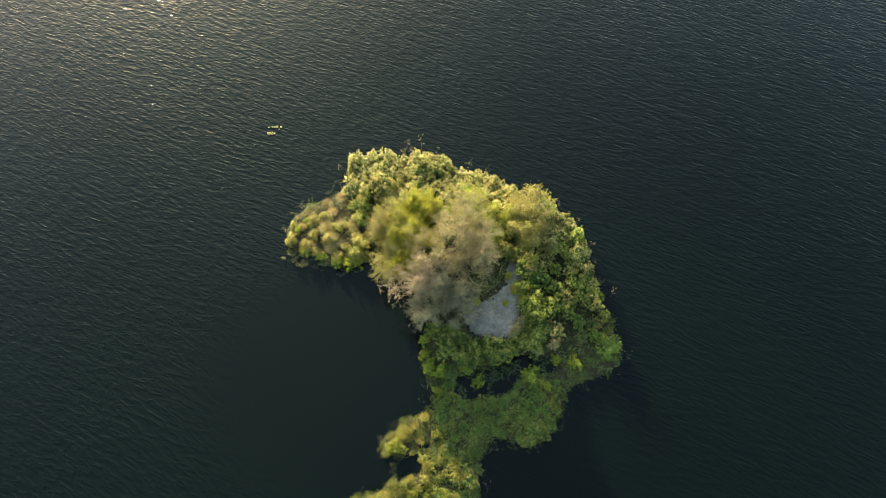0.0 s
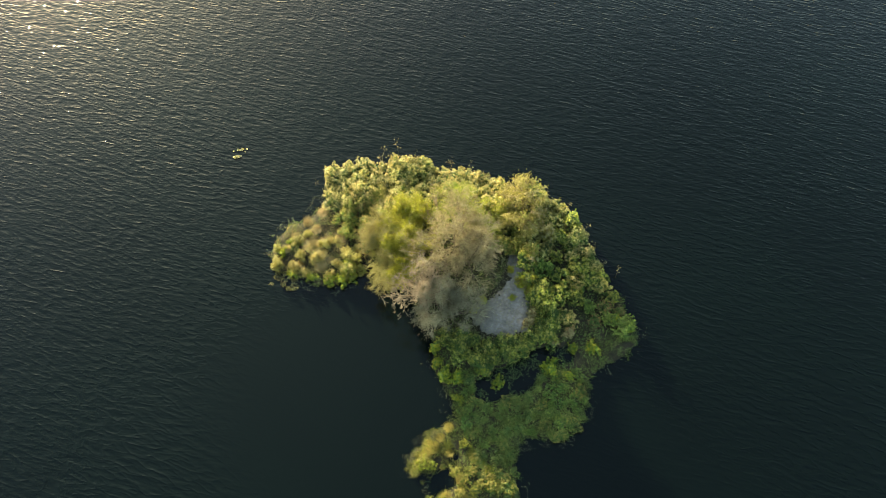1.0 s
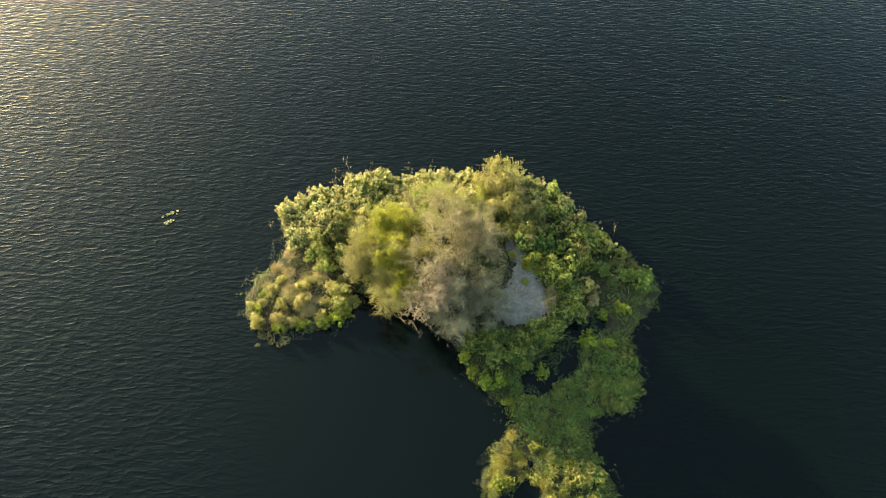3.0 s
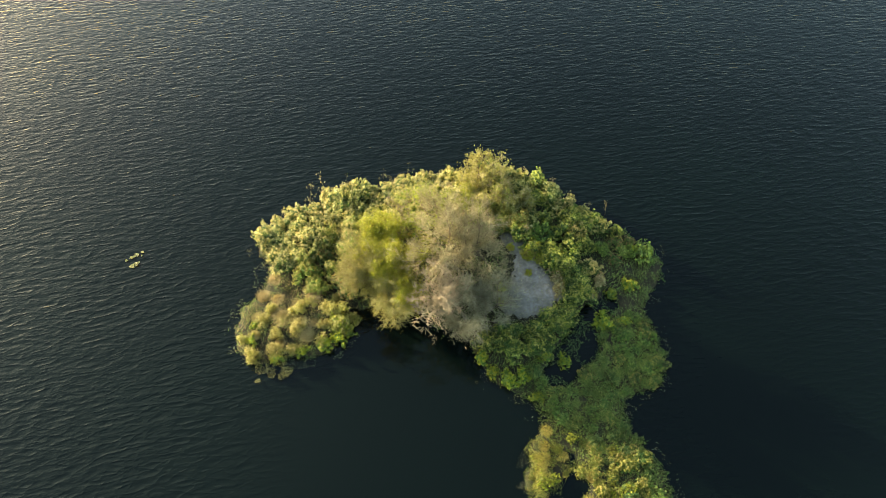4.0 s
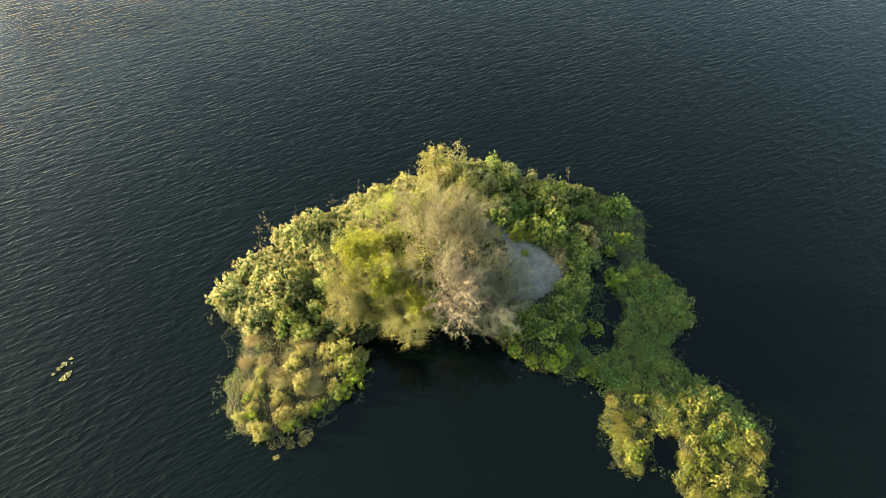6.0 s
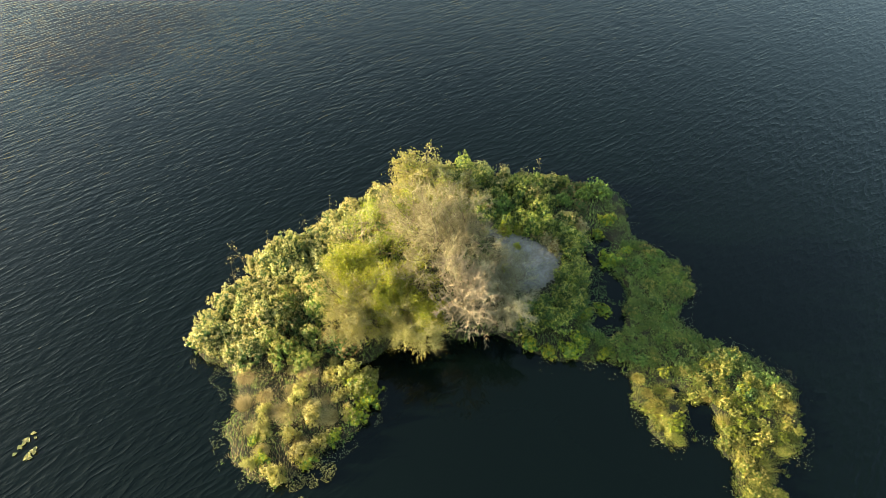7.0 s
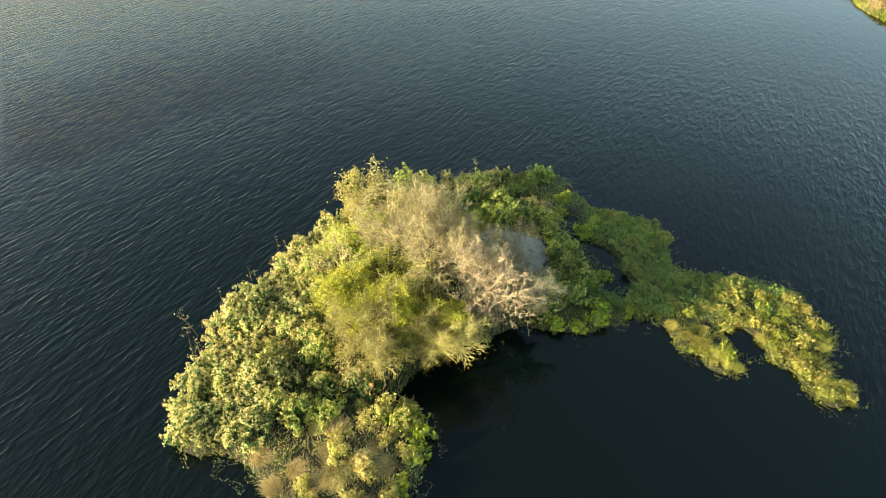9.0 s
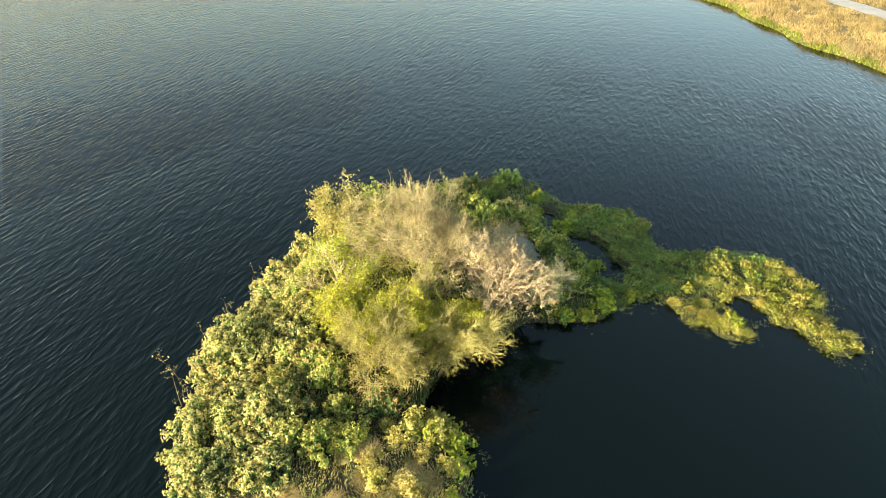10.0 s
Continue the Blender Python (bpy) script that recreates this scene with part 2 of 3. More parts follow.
# ---- lake, island ground, far bank ----
# The island: rounded lobes (from, to, radius)
LOBES = [
    ((-7.5, 24.3), (-5.6, 23.3), 2.1), ((-3.6, 29.1), (1.0, 28.4), 1.7), ((0.2, 25.0), (4.0, 24.5), 4.0), ((7.3, 22.6), (8.7, 20.6), 3.5),
    ((4.2, 19.0), (8.0, 17.3), 4.3), ((10.2, 17.6), (11.2, 15.4), 2.0), ((4.5, 14.6), (2.2, 14.3), 2.2), ((9.2, 13.6), (12.2, 13.9), 1.2),
    ((3.6, 11.4), (6.6, 10.4), 2.3), ((2.7, 10.0), (1.7, 6.6), 1.5), ((0.7, 5.5), (0.0, 5.2), 2.0), ((-1.2, 5.3), (-3.7, 4.6), 0.7),
    ((-1.2, 8.8), (-2.1, 8.35), 0.36), ((0.4, 10.1), (-0.5, 9.5), 0.16), ((0.1, 8.9), (-0.9, 8.1), 0.22), ((1.4, 3.7), (0.2, 3.9), 0.6), ((11.2, 13.0), (8.6, 11.7), 0.7), ((-4.8, 27.0), (-6.8, 25.5), 1.1), ((-3.8, 29.8), (-3.4, 29.4), 0.7),
]
POOLS = [((3.0, 11.8), (5.2, 12.1), 0.76), ((5.0, 12.2), (6.5, 12.9), 0.76), ((7.5, 13.2), (8.3, 13.0), 0.45), ((-0.6, 7.2), (-1.5, 6.9), 0.45)]
BARE = [((7.2, 20.2), (6.4, 18.2), 0.55), ((5.9, 17.2), (5.0, 16.2), 1.0), ((4.3, 16.3), (5.7, 15.9), 1.15)]


def lobe_distance(x, y, lobes, k=0.5):
    """Distance to a smooth union of lobes: below zero inside."""
    total = 0
    for (ax, ay), (bx, by), rad in lobes:
        dx, dy = bx - ax, by - ay
        t = np.clip(((x - ax) * dx + (y - ay) * dy) / (dx * dx + dy * dy), 0, 1)
        total = total + np.exp(-(np.hypot(x - ax - t * dx, y - ay - t * dy) - rad) / k)
    return -k * np.log(np.maximum(total, 1e-30))


def wobble(x, y, scale, seed=0.0):
    """Smooth uneven noise in -1..1, from sums of turned waves."""
    out = 0
    for i in range(5):
        a, f = 1.9 * i + seed, scale * (1 + 0.55 * i)
        out = out + np.sin(f * (x * math.cos(a) + y * math.sin(a)) + 2.3 * i + seed * 3 + 1.3 * np.sin(0.6 * f * (y * math.cos(a) - x * math.sin(a)) + i)) / (1 + 0.5 * i)
    return out / 2.6


def shore(x, y):
    return lobe_distance(x, y, LOBES) + 0.26 * wobble(x, y, 1.5) + 0.13 * wobble(x, y, 5.0, 1.0)


def land(x, y):
    """Height of the island's ground."""
    d = shore(x, y)
    rise = np.clip(-d, 0, 3) / 3
    mound = 0.75 * np.exp(-((x - 4.5) ** 2 + (y - 19.5) ** 2) / 52) + 0.3 * np.exp(-((x + 2) ** 2 + (y - 27) ** 2) / 30)
    z = np.where(d < 0, 0.10 * np.minimum(1, -d / 0.25) + mound * np.clip(-d / 1.6, 0, 1) + 0.04 * wobble(x, y, 4.0), -np.minimum(d * 0.5, 0.8))
    pool = lobe_distance(x, y, POOLS, 0.2) + 0.15 * wobble(x, y, 2.5)
    return np.where(pool < 0.3, np.minimum(z, -0.12 + 0.5 * np.maximum(pool, 0)), z)


def sheet(name, x0, x1, y0, y1, step, height, keep=None):
    """A ground sheet over a grid; keep(x, y) picks its cells."""
    xs, ys = np.arange(x0, x1 + step / 2, step), np.arange(y0, y1 + step / 2, step)
    x, y = np.meshgrid(xs, ys)
    v = np.stack([x, y, height(x, y)], -1).reshape(-1, 3)
    nx, ny = len(xs), len(ys)
    i, j = np.meshgrid(np.arange(nx - 1), np.arange(ny - 1))
    a = (j * nx + i).ravel()
    f = np.stack([a, a + 1, a + nx + 1, a + nx], -1)
    if keep is not None:
        f = f[keep(v[f].mean(1)[:, 0], v[f].mean(1)[:, 1])]
        used, back = np.unique(f, return_inverse=True)
        v, f = v[used], back.reshape(-1, 4)
    return faces_mesh(name, v, f, True)


lake = part("water", faces_mesh("water", [(-2500, -2500, 0), (2500, -2500, 0), (2500, 2500, 0), (-2500, 2500, 0)], [(0, 1, 2, 3)]), WATER)
tagged(lake, "dark green-black lake water with small wind ripples", "water", kind="structure")
island = part("ground", sheet("ground", -12, 16, 1, 33, 0.25, land, lambda x, y: shore(x, y) < 1.6), SOIL)
tagged(island, "low muddy olive-brown ground of the small island", "ground", kind="structure")
bare = part("bare_ground", sheet("bare_ground", 2, 9, 13.5, 22, 0.12, lambda x, y: land(x, y) + np.clip(-lobe_distance(x, y, BARE, 0.3) * 0.15 + 0.01, -0.05, 0.07) + 0.03 * wobble(x, y, 6.0) + 0.015 * wobble(x, y, 15.0, 1.0),
                                 lambda x, y: lobe_distance(x, y, BARE, 0.3) + 0.34 * wobble(x, y, 2.6) + 0.3 * wobble(x, y, 8.0, 2.0) < 0.1), ASH)
tagged(bare, "bare patch of pale grey ash and sand among shrubs", "ground", kind="structure")


def bank_edge(x):
    return -23.6 + 0.6 * np.sin(x * 0.21 + 1.0) + 0.35 * np.sin(x * 0.63) - 0.0009 * (x - 40) ** 2 * (np.abs(x - 40) < 150)


def bank_height(x, y):
    d = bank_edge(x) - y
    return np.where(d > 0, 1.5 * (1 - np.exp(-np.maximum(d, 0) / 2.4)) + 0.08 * wobble(x, y, 1.1) * (np.abs(y + 33.4) > 2.2), d * 0.4)


near_bank = part("ground", sheet("ground", -20, 110, -60, -20, 0.8, bank_height, lambda x, y: y < bank_edge(x) + 1.5), FIELD)
tagged(near_bank, "grassy lake bank of dry golden grass and soil", "ground", kind="structure")
far_land = part("ground", faces_mesh("ground", [(-2400, -2400, 1.2), (2400, -2400, 1.2), (2400, -59, 1.2), (-2400, -59, 1.2)], [(0, 1, 2, 3)]), FIELD)
tagged(far_land, "flat dry field running away behind the lake bank", "ground", kind="structure")
lane = part("path", sheet("path", -20, 110, -34.8, -32.1, 0.45, lambda x, y: bank_height(x, y) + 0.06 + 0.03 * np.sin(x * 0.7)), PATH_GRAVEL)
tagged(lane, "pale grey gravel path along the lake bank", "path", kind="structure")


# ---- plants ----
def make_shrub(seed, radius, height, shoots, per, leaf, inner, outer, share, label, stems=9, plume=0.11):
    """A shrub of many upright shoots over an uneven outline: leafy below, some with a pale plume of young leaves at the top."""
    r = np.random.default_rng(seed)
    root = new("shrub")
    tagged(root, label, "shrub")
    p = r.uniform(0, 2 * np.pi, 6)
    a, q = r.uniform(0, 2 * np.pi, shoots), np.sqrt(r.uniform(0.0, 1.0, shoots))
    outline = radius * (0.86 + 0.2 * np.sin(2 * a + p[0]) + 0.13 * np.sin(3 * a + p[1]) + 0.1 * np.sin(5 * a + p[2]))
    end = np.stack([np.cos(a), np.sin(a)], 1) * (q * outline)[:, None]
    lump = 0.6 * np.sin(4.2 * end[:, 0] / radius + p[3]) + 0.6 * np.sin(4.6 * end[:, 1] / radius + p[4]) + 0.4 * np.sin(9 * (end[:, 0] + end[:, 1]) / radius + p[5])
    h = height * (1.0 - 0.62 * q ** 2.2) * (1 + 0.17 * lump) * r.uniform(0.55, 1.12, shoots)
    h = np.where(r.uniform(size=shoots) < 0.09, h * 1.22, h)
    tip = np.column_stack([end, np.maximum(h, 0.14)])
    foot = np.column_stack([end * 0.5, np.full(shoots, -0.05)])

    def along(pick, t):
        f, e = foot[pick], tip[pick]
        return np.column_stack([f[:, :2] + (e[:, :2] - f[:, :2]) * (t ** 1.4)[:, None], f[:, 2] + (e[:, 2] - f[:, 2]) * t])

    every = np.arange(shoots)
    bits = every[:: max(1, shoots // (stems * 3))]
    lines = [(np.stack([along(bits[i:i + 1], np.array([t]))[0] for t in (0.0, 0.5, 0.95)]), [0.016, 0.011, 0.005]) for i in range(len(bits))]
    tagged(part("stem", faces_mesh("stem", *tube_arrays(lines, 3)), BARK, root), kind="stuff")
    out = unit(np.column_stack([end, 0.5 * radius * np.ones(shoots)]))
    who = np.repeat(every, per)
    k = len(who)
    t = r.uniform(0.35, 1.0, k) ** 0.7
    ball = unit(r.normal(size=(k, 3)))
    at = along(who, t) + ball * (0.05 + 0.075 * r.uniform(size=(k, 1))) * (1.25 - 0.6 * t)[:, None]
    at[:, 2] = np.maximum(at[:, 2], 0.03)
    # A darker inner leaf deepens the gaps: shade between shoots put into colour
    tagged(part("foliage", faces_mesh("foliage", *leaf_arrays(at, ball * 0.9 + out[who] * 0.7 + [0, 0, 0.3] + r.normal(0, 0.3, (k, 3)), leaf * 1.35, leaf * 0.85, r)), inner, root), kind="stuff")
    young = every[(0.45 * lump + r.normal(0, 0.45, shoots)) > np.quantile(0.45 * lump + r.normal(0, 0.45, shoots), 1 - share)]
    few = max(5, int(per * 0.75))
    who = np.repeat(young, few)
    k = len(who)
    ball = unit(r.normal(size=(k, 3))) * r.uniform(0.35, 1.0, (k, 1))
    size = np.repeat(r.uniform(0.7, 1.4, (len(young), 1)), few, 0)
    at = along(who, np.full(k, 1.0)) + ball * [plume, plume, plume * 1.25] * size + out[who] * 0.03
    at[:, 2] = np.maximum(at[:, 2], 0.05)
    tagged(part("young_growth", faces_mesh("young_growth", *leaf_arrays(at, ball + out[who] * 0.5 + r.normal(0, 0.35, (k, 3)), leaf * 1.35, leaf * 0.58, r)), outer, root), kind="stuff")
    return root


def twiglets(at, way, length, width, r):
    """The finest twigs: two crossed slivers each, tapering to a point."""
    n = len(at)
    way = unit(way)
    u = unit(np.cross(way, r.normal(size=(n, 3))))
    w = np.cross(way, u)
    end = at + way * length * r.uniform(0.6, 1.3, (n, 1)) + r.normal(0, 0.02, (n, 3))
    u, w = u * width * 0.5, w * width * 0.5
    v = np.stack([at - u, at + u, end, at - w, at + w, end], 1).reshape(-1, 3)
    b = np.arange(n)[:, None] * 6
    return v, np.concatenate([b + [0, 1, 2], b + [3, 4, 5]])


def grow(r, start, way, length, radius, level, plan, out, tips, bare=0.3):
    """A branch with its children: plan gives (children, length share, spread) for each level."""
    k = 5 if level < 2 else 4
    pts, p, d = [start], start.copy(), way.copy()
    for i in range(k - 1):
        d = unit(d + r.normal(0, 0.16 + 0.05 * level, 3) + [0, 0, 0.05 if level < 2 else -0.02])
        p = p + d * length / (k - 1)
        pts.append(p.copy())
    pts = np.array(pts)
    out[level].append((pts, radius * np.linspace(1, 0.42, k)))
    if level + 1 >= len(plan) + 1:
        tips.append((pts[-1], d))
        return
    count, share, spread = plan[level]
    for i in range(count):
        t = r.uniform(bare if level == 0 else 0.3, 1.0) * (k - 1)
        j = min(int(t), k - 2)
        q = pts[j] + (pts[j + 1] - pts[j]) * (t - j)
        tangent = unit(pts[j + 1] - pts[j])
        side = unit(np.cross(tangent, r.normal(size=3)))
        e = unit(tangent * (1 - spread * 0.5) + side * spread)
        if bare > 0.5:
            e[2] = max(e[2], -0.12)
        if e[2] < -0.25:
            e[2] *= 0.3
        grow(r, q, e, length * share * r.uniform(0.7, 1.2), radius * 0.5, level + 1, plan, out, tips, bare)


def make_tree(name, seed, height, spread, stems, plan, trunk_mat, twig_mat, leaf_mat, leaves_per, leaf, label, category="tree", thick=0.1, second=None, flat=0.6, twig_radius=0.007, bare=0.3, drift=(0, 0, 0), fine=0, fine_length=0.3):
    """A bushy tree: stems from one foot, limbs, a haze of twigs and sparse leaves. drift: the way the whole crown leans."""
    r = np.random.default_rng(seed)
    root = new(name)
    tagged(root, label, category)
    tips, every, ends = [], [], []
    for s in range(stems):
        a = 2 * np.pi * (s + r.uniform(-0.3, 0.3)) / stems
        lean = spread * r.uniform(0.7, 1.1)
        way = unit(unit(np.array([math.cos(a) * lean, math.sin(a) * lean, height * flat])) + np.array(drift))
        out = [[] for _ in range(len(plan) + 1)]
        grow(r, np.array([math.cos(a) * 0.12, math.sin(a) * 0.12, -0.15]), way, math.hypot(height * 0.72, lean * 0.6), thick, 0, plan, out, tips, bare)
        trunk = part("trunk", faces_mesh("trunk", *tube_arrays(out[0], 7), True), trunk_mat, root)
        for limb in [q for q in out[1] if bare < 0.5 or q[0][-1, 2] > 2.6]:
            part("limb", faces_mesh("limb", *tube_arrays([limb], 5), True), trunk_mat, trunk)
        keep = lambda p: bare < 0.5 or p[:, 2].min() > 2.3
        every += [(p, np.maximum(q, twig_radius)) for lv in out[2:-1] for p, q in lv if keep(p)]
        ends += [(p[[0, 2, 3]] if len(p) == 4 else p, np.maximum(q, twig_radius)[[0, 2, 3]] if len(p) == 4 else np.maximum(q, twig_radius)) for p, q in out[-1] if len(out) > 2 and keep(p)]
    low = 0.25
    every = [(np.column_stack([p[:, :2], np.maximum(p[:, 2], low)]), q) for p, q in every + ends]
    tagged(part("twigwork", faces_mesh("twigwork", *tube_arrays(every, 3)), twig_mat, root), kind="stuff")
    tip = np.array([t[0] for t in tips])
    dirs = np.array([t[1] for t in tips])
    if fine:
        at, d = np.repeat(tip, fine, 0), np.repeat(dirs, fine, 0)
        n = len(at)
        at = at - d * r.uniform(0, 0.3, (n, 1))
        at[:, 2] = np.maximum(at[:, 2], low)
        mid = np.array([tip[:, 0].mean(), tip[:, 1].mean(), 0.9])
        v, f = twiglets(at, d * 0.7 + unit(at - mid) * 0.8 + r.normal(0, 0.45, (n, 3)), fine_length, twig_radius * 2.2, r)
        v[:, 2] = np.maximum(v[:, 2], 0.1)
        tagged(part("brushwood", faces_mesh("brushwood", v, f), twig_mat, root), kind="stuff")
    if leaf_mat is not None:
        groups = [(leaf_mat, np.ones(len(tip), bool))]
        if second is not None:
            side = second[1](tip)
            groups = [(leaf_mat, ~side), (second[0], side)]
        for mat, pick in groups:
            if not pick.any():
                continue
            more, large = (4, 1.6) if mat is not leaf_mat else (1, 1.0)
            n = int(pick.sum()) * leaves_per * more
            at = np.repeat(tip[pick], leaves_per * more, 0) + np.repeat(dirs[pick], leaves_per * more, 0) * r.uniform(-0.3, 0.2, (n, 1)) + r.normal(0, 0.09, (n, 3))
            at[:, 2] = np.maximum(at[:, 2], low)
            tagged(part("crown", faces_mesh("crown", *leaf_arrays(at, r.normal(size=(n, 3)) + [0, 0, 0.6], leaf * large, leaf * large * 0.5, r)), mat, root), kind="stuff")
    return root


def place(ob, x, y, turn=0.0, size=1.0, tall=1.0, sink=0.04):
    ob.matrix_basis = Matrix.Translation((x, y, float(land(np.array(x), np.array(y))) - sink)) @ pose(0, 0, 0, 0, 0, turn) @ Matrix.Diagonal((size, size, size * tall, 1))
    return ob


def spread_things(makers, spots, r, size=(0.85, 1.2), tall=(0.85, 1.15), group=""):
    """Sets the first plant of each maker, and copies of them, over the spots."""
    first = [mk() for mk in makers]
    for f in first:
        tagged(f, group=group)
    for i, (x, y, s) in enumerate(spots):
        f = first[i % len(first)]
        ob = f if i < len(first) else copy_thing(f, Matrix.Identity(4))
        place(ob, x, y, r.uniform(0, 360), s * r.uniform(*size), r.uniform(*tall))


def scatter(r, count, apart, inside, box, keep=()):
    """Loose spots at least so far apart for which inside(x, y) holds."""
    got = list(keep)
    x0, x1, y0, y1 = box
    for _ in range(count * 60):
        if len(got) - len(keep) >= count:
            break
        x, y = r.uniform(x0, x1), r.uniform(y0, y1)
        if inside(x, y) and all((x - a) ** 2 + (y - b) ** 2 > apart * apart for a, b, *_ in got):
            got.append((x, y, 1.0))
    return got[len(keep):]


def within(lobes, margin=0.0):
    def test(x, y):
        return float(lobe_distance(np.array(x), np.array(y), lobes, 0.2)) < margin and float(shore(np.array(x), np.array(y))) < -0.15 and float(lobe_distance(np.array(x), np.array(y), POOLS, 0.2)) > 0.25
    return test


# Trees of the middle
PLAN = [(8, 0.5, 0.7), (8, 0.55, 0.75), (11, 0.5, 0.7)]
willow = dict(thick=0.05, twig_radius=0.006, fine=3)
place(make_tree("willow_tree", 11, 4.5, 1.5, 6, PLAN, BARK, TWIG, LEAF_TAN, 3, 0.05, "round bushy willow with dense tan twigs and sparse dry leaves", **willow), 3.1, 20.9)
place(make_tree("willow_tree", 12, 3.2, 1.35, 5, PLAN, BARK, GREY_TWIG, LEAF_GREY, 3, 0.05, "grey twiggy willow nearly bare of leaves over the bay", **willow), 1.3, 17.3)
yellowish = lambda t: (t[:, 0] + 0.5 * np.sin(3 * t[:, 1]) > 0.1) & (t[:, 2] > 1.2)
place(make_tree("willow_tree", 13, 3.2, 1.3, 5, PLAN, BARK, OLIVE_TWIG, LEAF_OLIVE, 5, 0.055, "olive-tan willow with a patch of yellow-green leaves", second=(LEAF_YELLOW, yellowish), **willow), -0.9, 23.4)
place(make_tree("willow_tree", 14, 3.4, 1.2, 4, PLAN, BARK, OLIVE_TWIG, LEAF_OLIVE, 6, 0.06, "olive willow leaning out over the dark bay", second=(LEAF_YELLOW, yellowish), **willow), -1.4, 21.3)
LEAFY = [(6, 0.5, 0.75), (6, 0.55, 0.8), (6, 0.5, 0.85)]
place(make_tree("leafy_tree", 15, 3.1, 1.3, 4, LEAFY, BARK, TWIG, LEAF_YELLOW, 7, 0.085, "small tree with bright yellow-green leaves and open branches", thick=0.06), 3.7, 23.5)
place(make_tree("leafy_tree", 18, 1.9, 1.4, 4, LEAFY, BARK, TWIG, LEAF_YELLOW, 6, 0.09, "small rounded tree with yellow-green leaves", thick=0.06), 5.8, 23.6)
place(make_tree("leafy_tree", 16, 3.1, 0.8, 4, LEAFY, BARK, TWIG, LEAF_OLIVE, 5, 0.13, "small yellow-green leafy tree at the island's back shore", thick=0.06), 8.6, 23.8)
DEADPLAN = [(8, 0.5, 0.9), (5, 0.5, 0.85), (4, 0.45, 0.85)]
place(make_tree("dead_tree", 24, 4.5, 0.9, 4, DEADPLAN, DEAD_WOOD, DEAD_WOOD, None, 0, 0, "bare dead tree with pale bleached branches", thick=0.05, twig_radius=0.011, flat=1.0, bare=0.6, drift=(-0.26, -0.12, 0), fine=3, fine_length=0.22), 0.5, 18.9)
place(make_tree("dead_tree", 22, 3.5, 0.7, 3, [(5, 0.45, 0.7), (4, 0.5, 0.8)], DEAD_WOOD, DEAD_WOOD, None, 0, 0, "small bare dead snag with bleached branches", thick=0.055, twig_radius=0.014), 2.4, 24.7)

place(make_tree("leafy_tree", 19, 3.4, 1.1, 4, LEAFY, BARK, TWIG, LEAF_YELLOW, 10, 0.08, "small tree with yellow-green leaves between the willows", thick=0.05), -0.1, 22.1)

# Shrubs: pale belt along the north shore
r = np.random.default_rng(3)
NORTH = [((-3.2, 29.0), (1.2, 28.2), 1.85), ((1.5, 28.0), (6.0, 25.9), 1.4)]
# Dark leaves inside stand for shade between shoots; the pale plumes are young growth
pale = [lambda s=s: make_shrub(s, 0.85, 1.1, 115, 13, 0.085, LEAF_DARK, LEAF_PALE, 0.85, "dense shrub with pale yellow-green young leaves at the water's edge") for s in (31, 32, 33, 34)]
north_spots = scatter(r, 72, 0.66, within(NORTH, 0.05), (-7, 8, 24, 31))
spread_things(pale, north_spots, r, (0.7, 1.15), (0.75, 1.25), group="pale shrubs of the north shore")

# East shrubs: greener
EAST = [((8.5, 23.8), (11.0, 21.0), 1.7), ((10.6, 20.0), (11.6, 16.0), 1.7), ((8.6, 19.5), (8.8, 16.5), 1.3), ((11.4, 14.4), (12.6, 13.9), 0.35)]
# Dark inside for shade, pale and fresh tips for sun, both in the colour
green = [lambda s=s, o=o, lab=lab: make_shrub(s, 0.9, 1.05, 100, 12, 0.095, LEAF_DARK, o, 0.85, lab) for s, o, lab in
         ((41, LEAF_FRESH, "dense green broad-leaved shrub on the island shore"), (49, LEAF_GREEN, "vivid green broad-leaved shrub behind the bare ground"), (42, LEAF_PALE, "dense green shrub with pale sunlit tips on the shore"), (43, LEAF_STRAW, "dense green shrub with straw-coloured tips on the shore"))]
green += 2 * [lambda: make_shrub(44, 0.9, 1.05, 100, 12, 0.095, LEAF_DARK, LEAF_FRESH, 0.8, "green shrub with sunlit yellow-green tips on the shore")]
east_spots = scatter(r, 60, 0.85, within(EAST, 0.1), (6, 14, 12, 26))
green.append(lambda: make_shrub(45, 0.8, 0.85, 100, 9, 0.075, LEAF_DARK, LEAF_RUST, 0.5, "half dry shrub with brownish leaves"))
# The rim's pale and fresh tips carry sunlight in their colour
rim = [lambda s=s, o=o: make_shrub(s, 0.85, 1.5, 115, 12, 0.09, LEAF_DARK, o, 0.85, "tall shrub with sunlit yellow-green tips on the back shore", 12) for s, o in ((46, LEAF_PALE), (47, LEAF_FRESH), (48, LEAF_PALE))]
spread_things(rim, [(11.2, 23.3, 0.9), (11.6, 22.1, 0.92), (11.5, 20.9, 0.92), (10.3, 24.0, 1.1), (9.4, 24.7, 1.15), (10.3, 22.5, 0.85), (11.9, 19.7, 0.7), (7.2, 25.2, 0.8), (6.1, 25.9, 0.75), (8.3, 24.9, 0.85), (10.4, 21.2, 0.75), (12.2, 18.4, 0.6)], r, (0.9, 1.1), (0.85, 1.1), group="tall shrubs of the back shore")
spread_things(green, east_spots, r, (0.6, 1.0), (0.7, 1.3), group="green shrubs of the east shore")

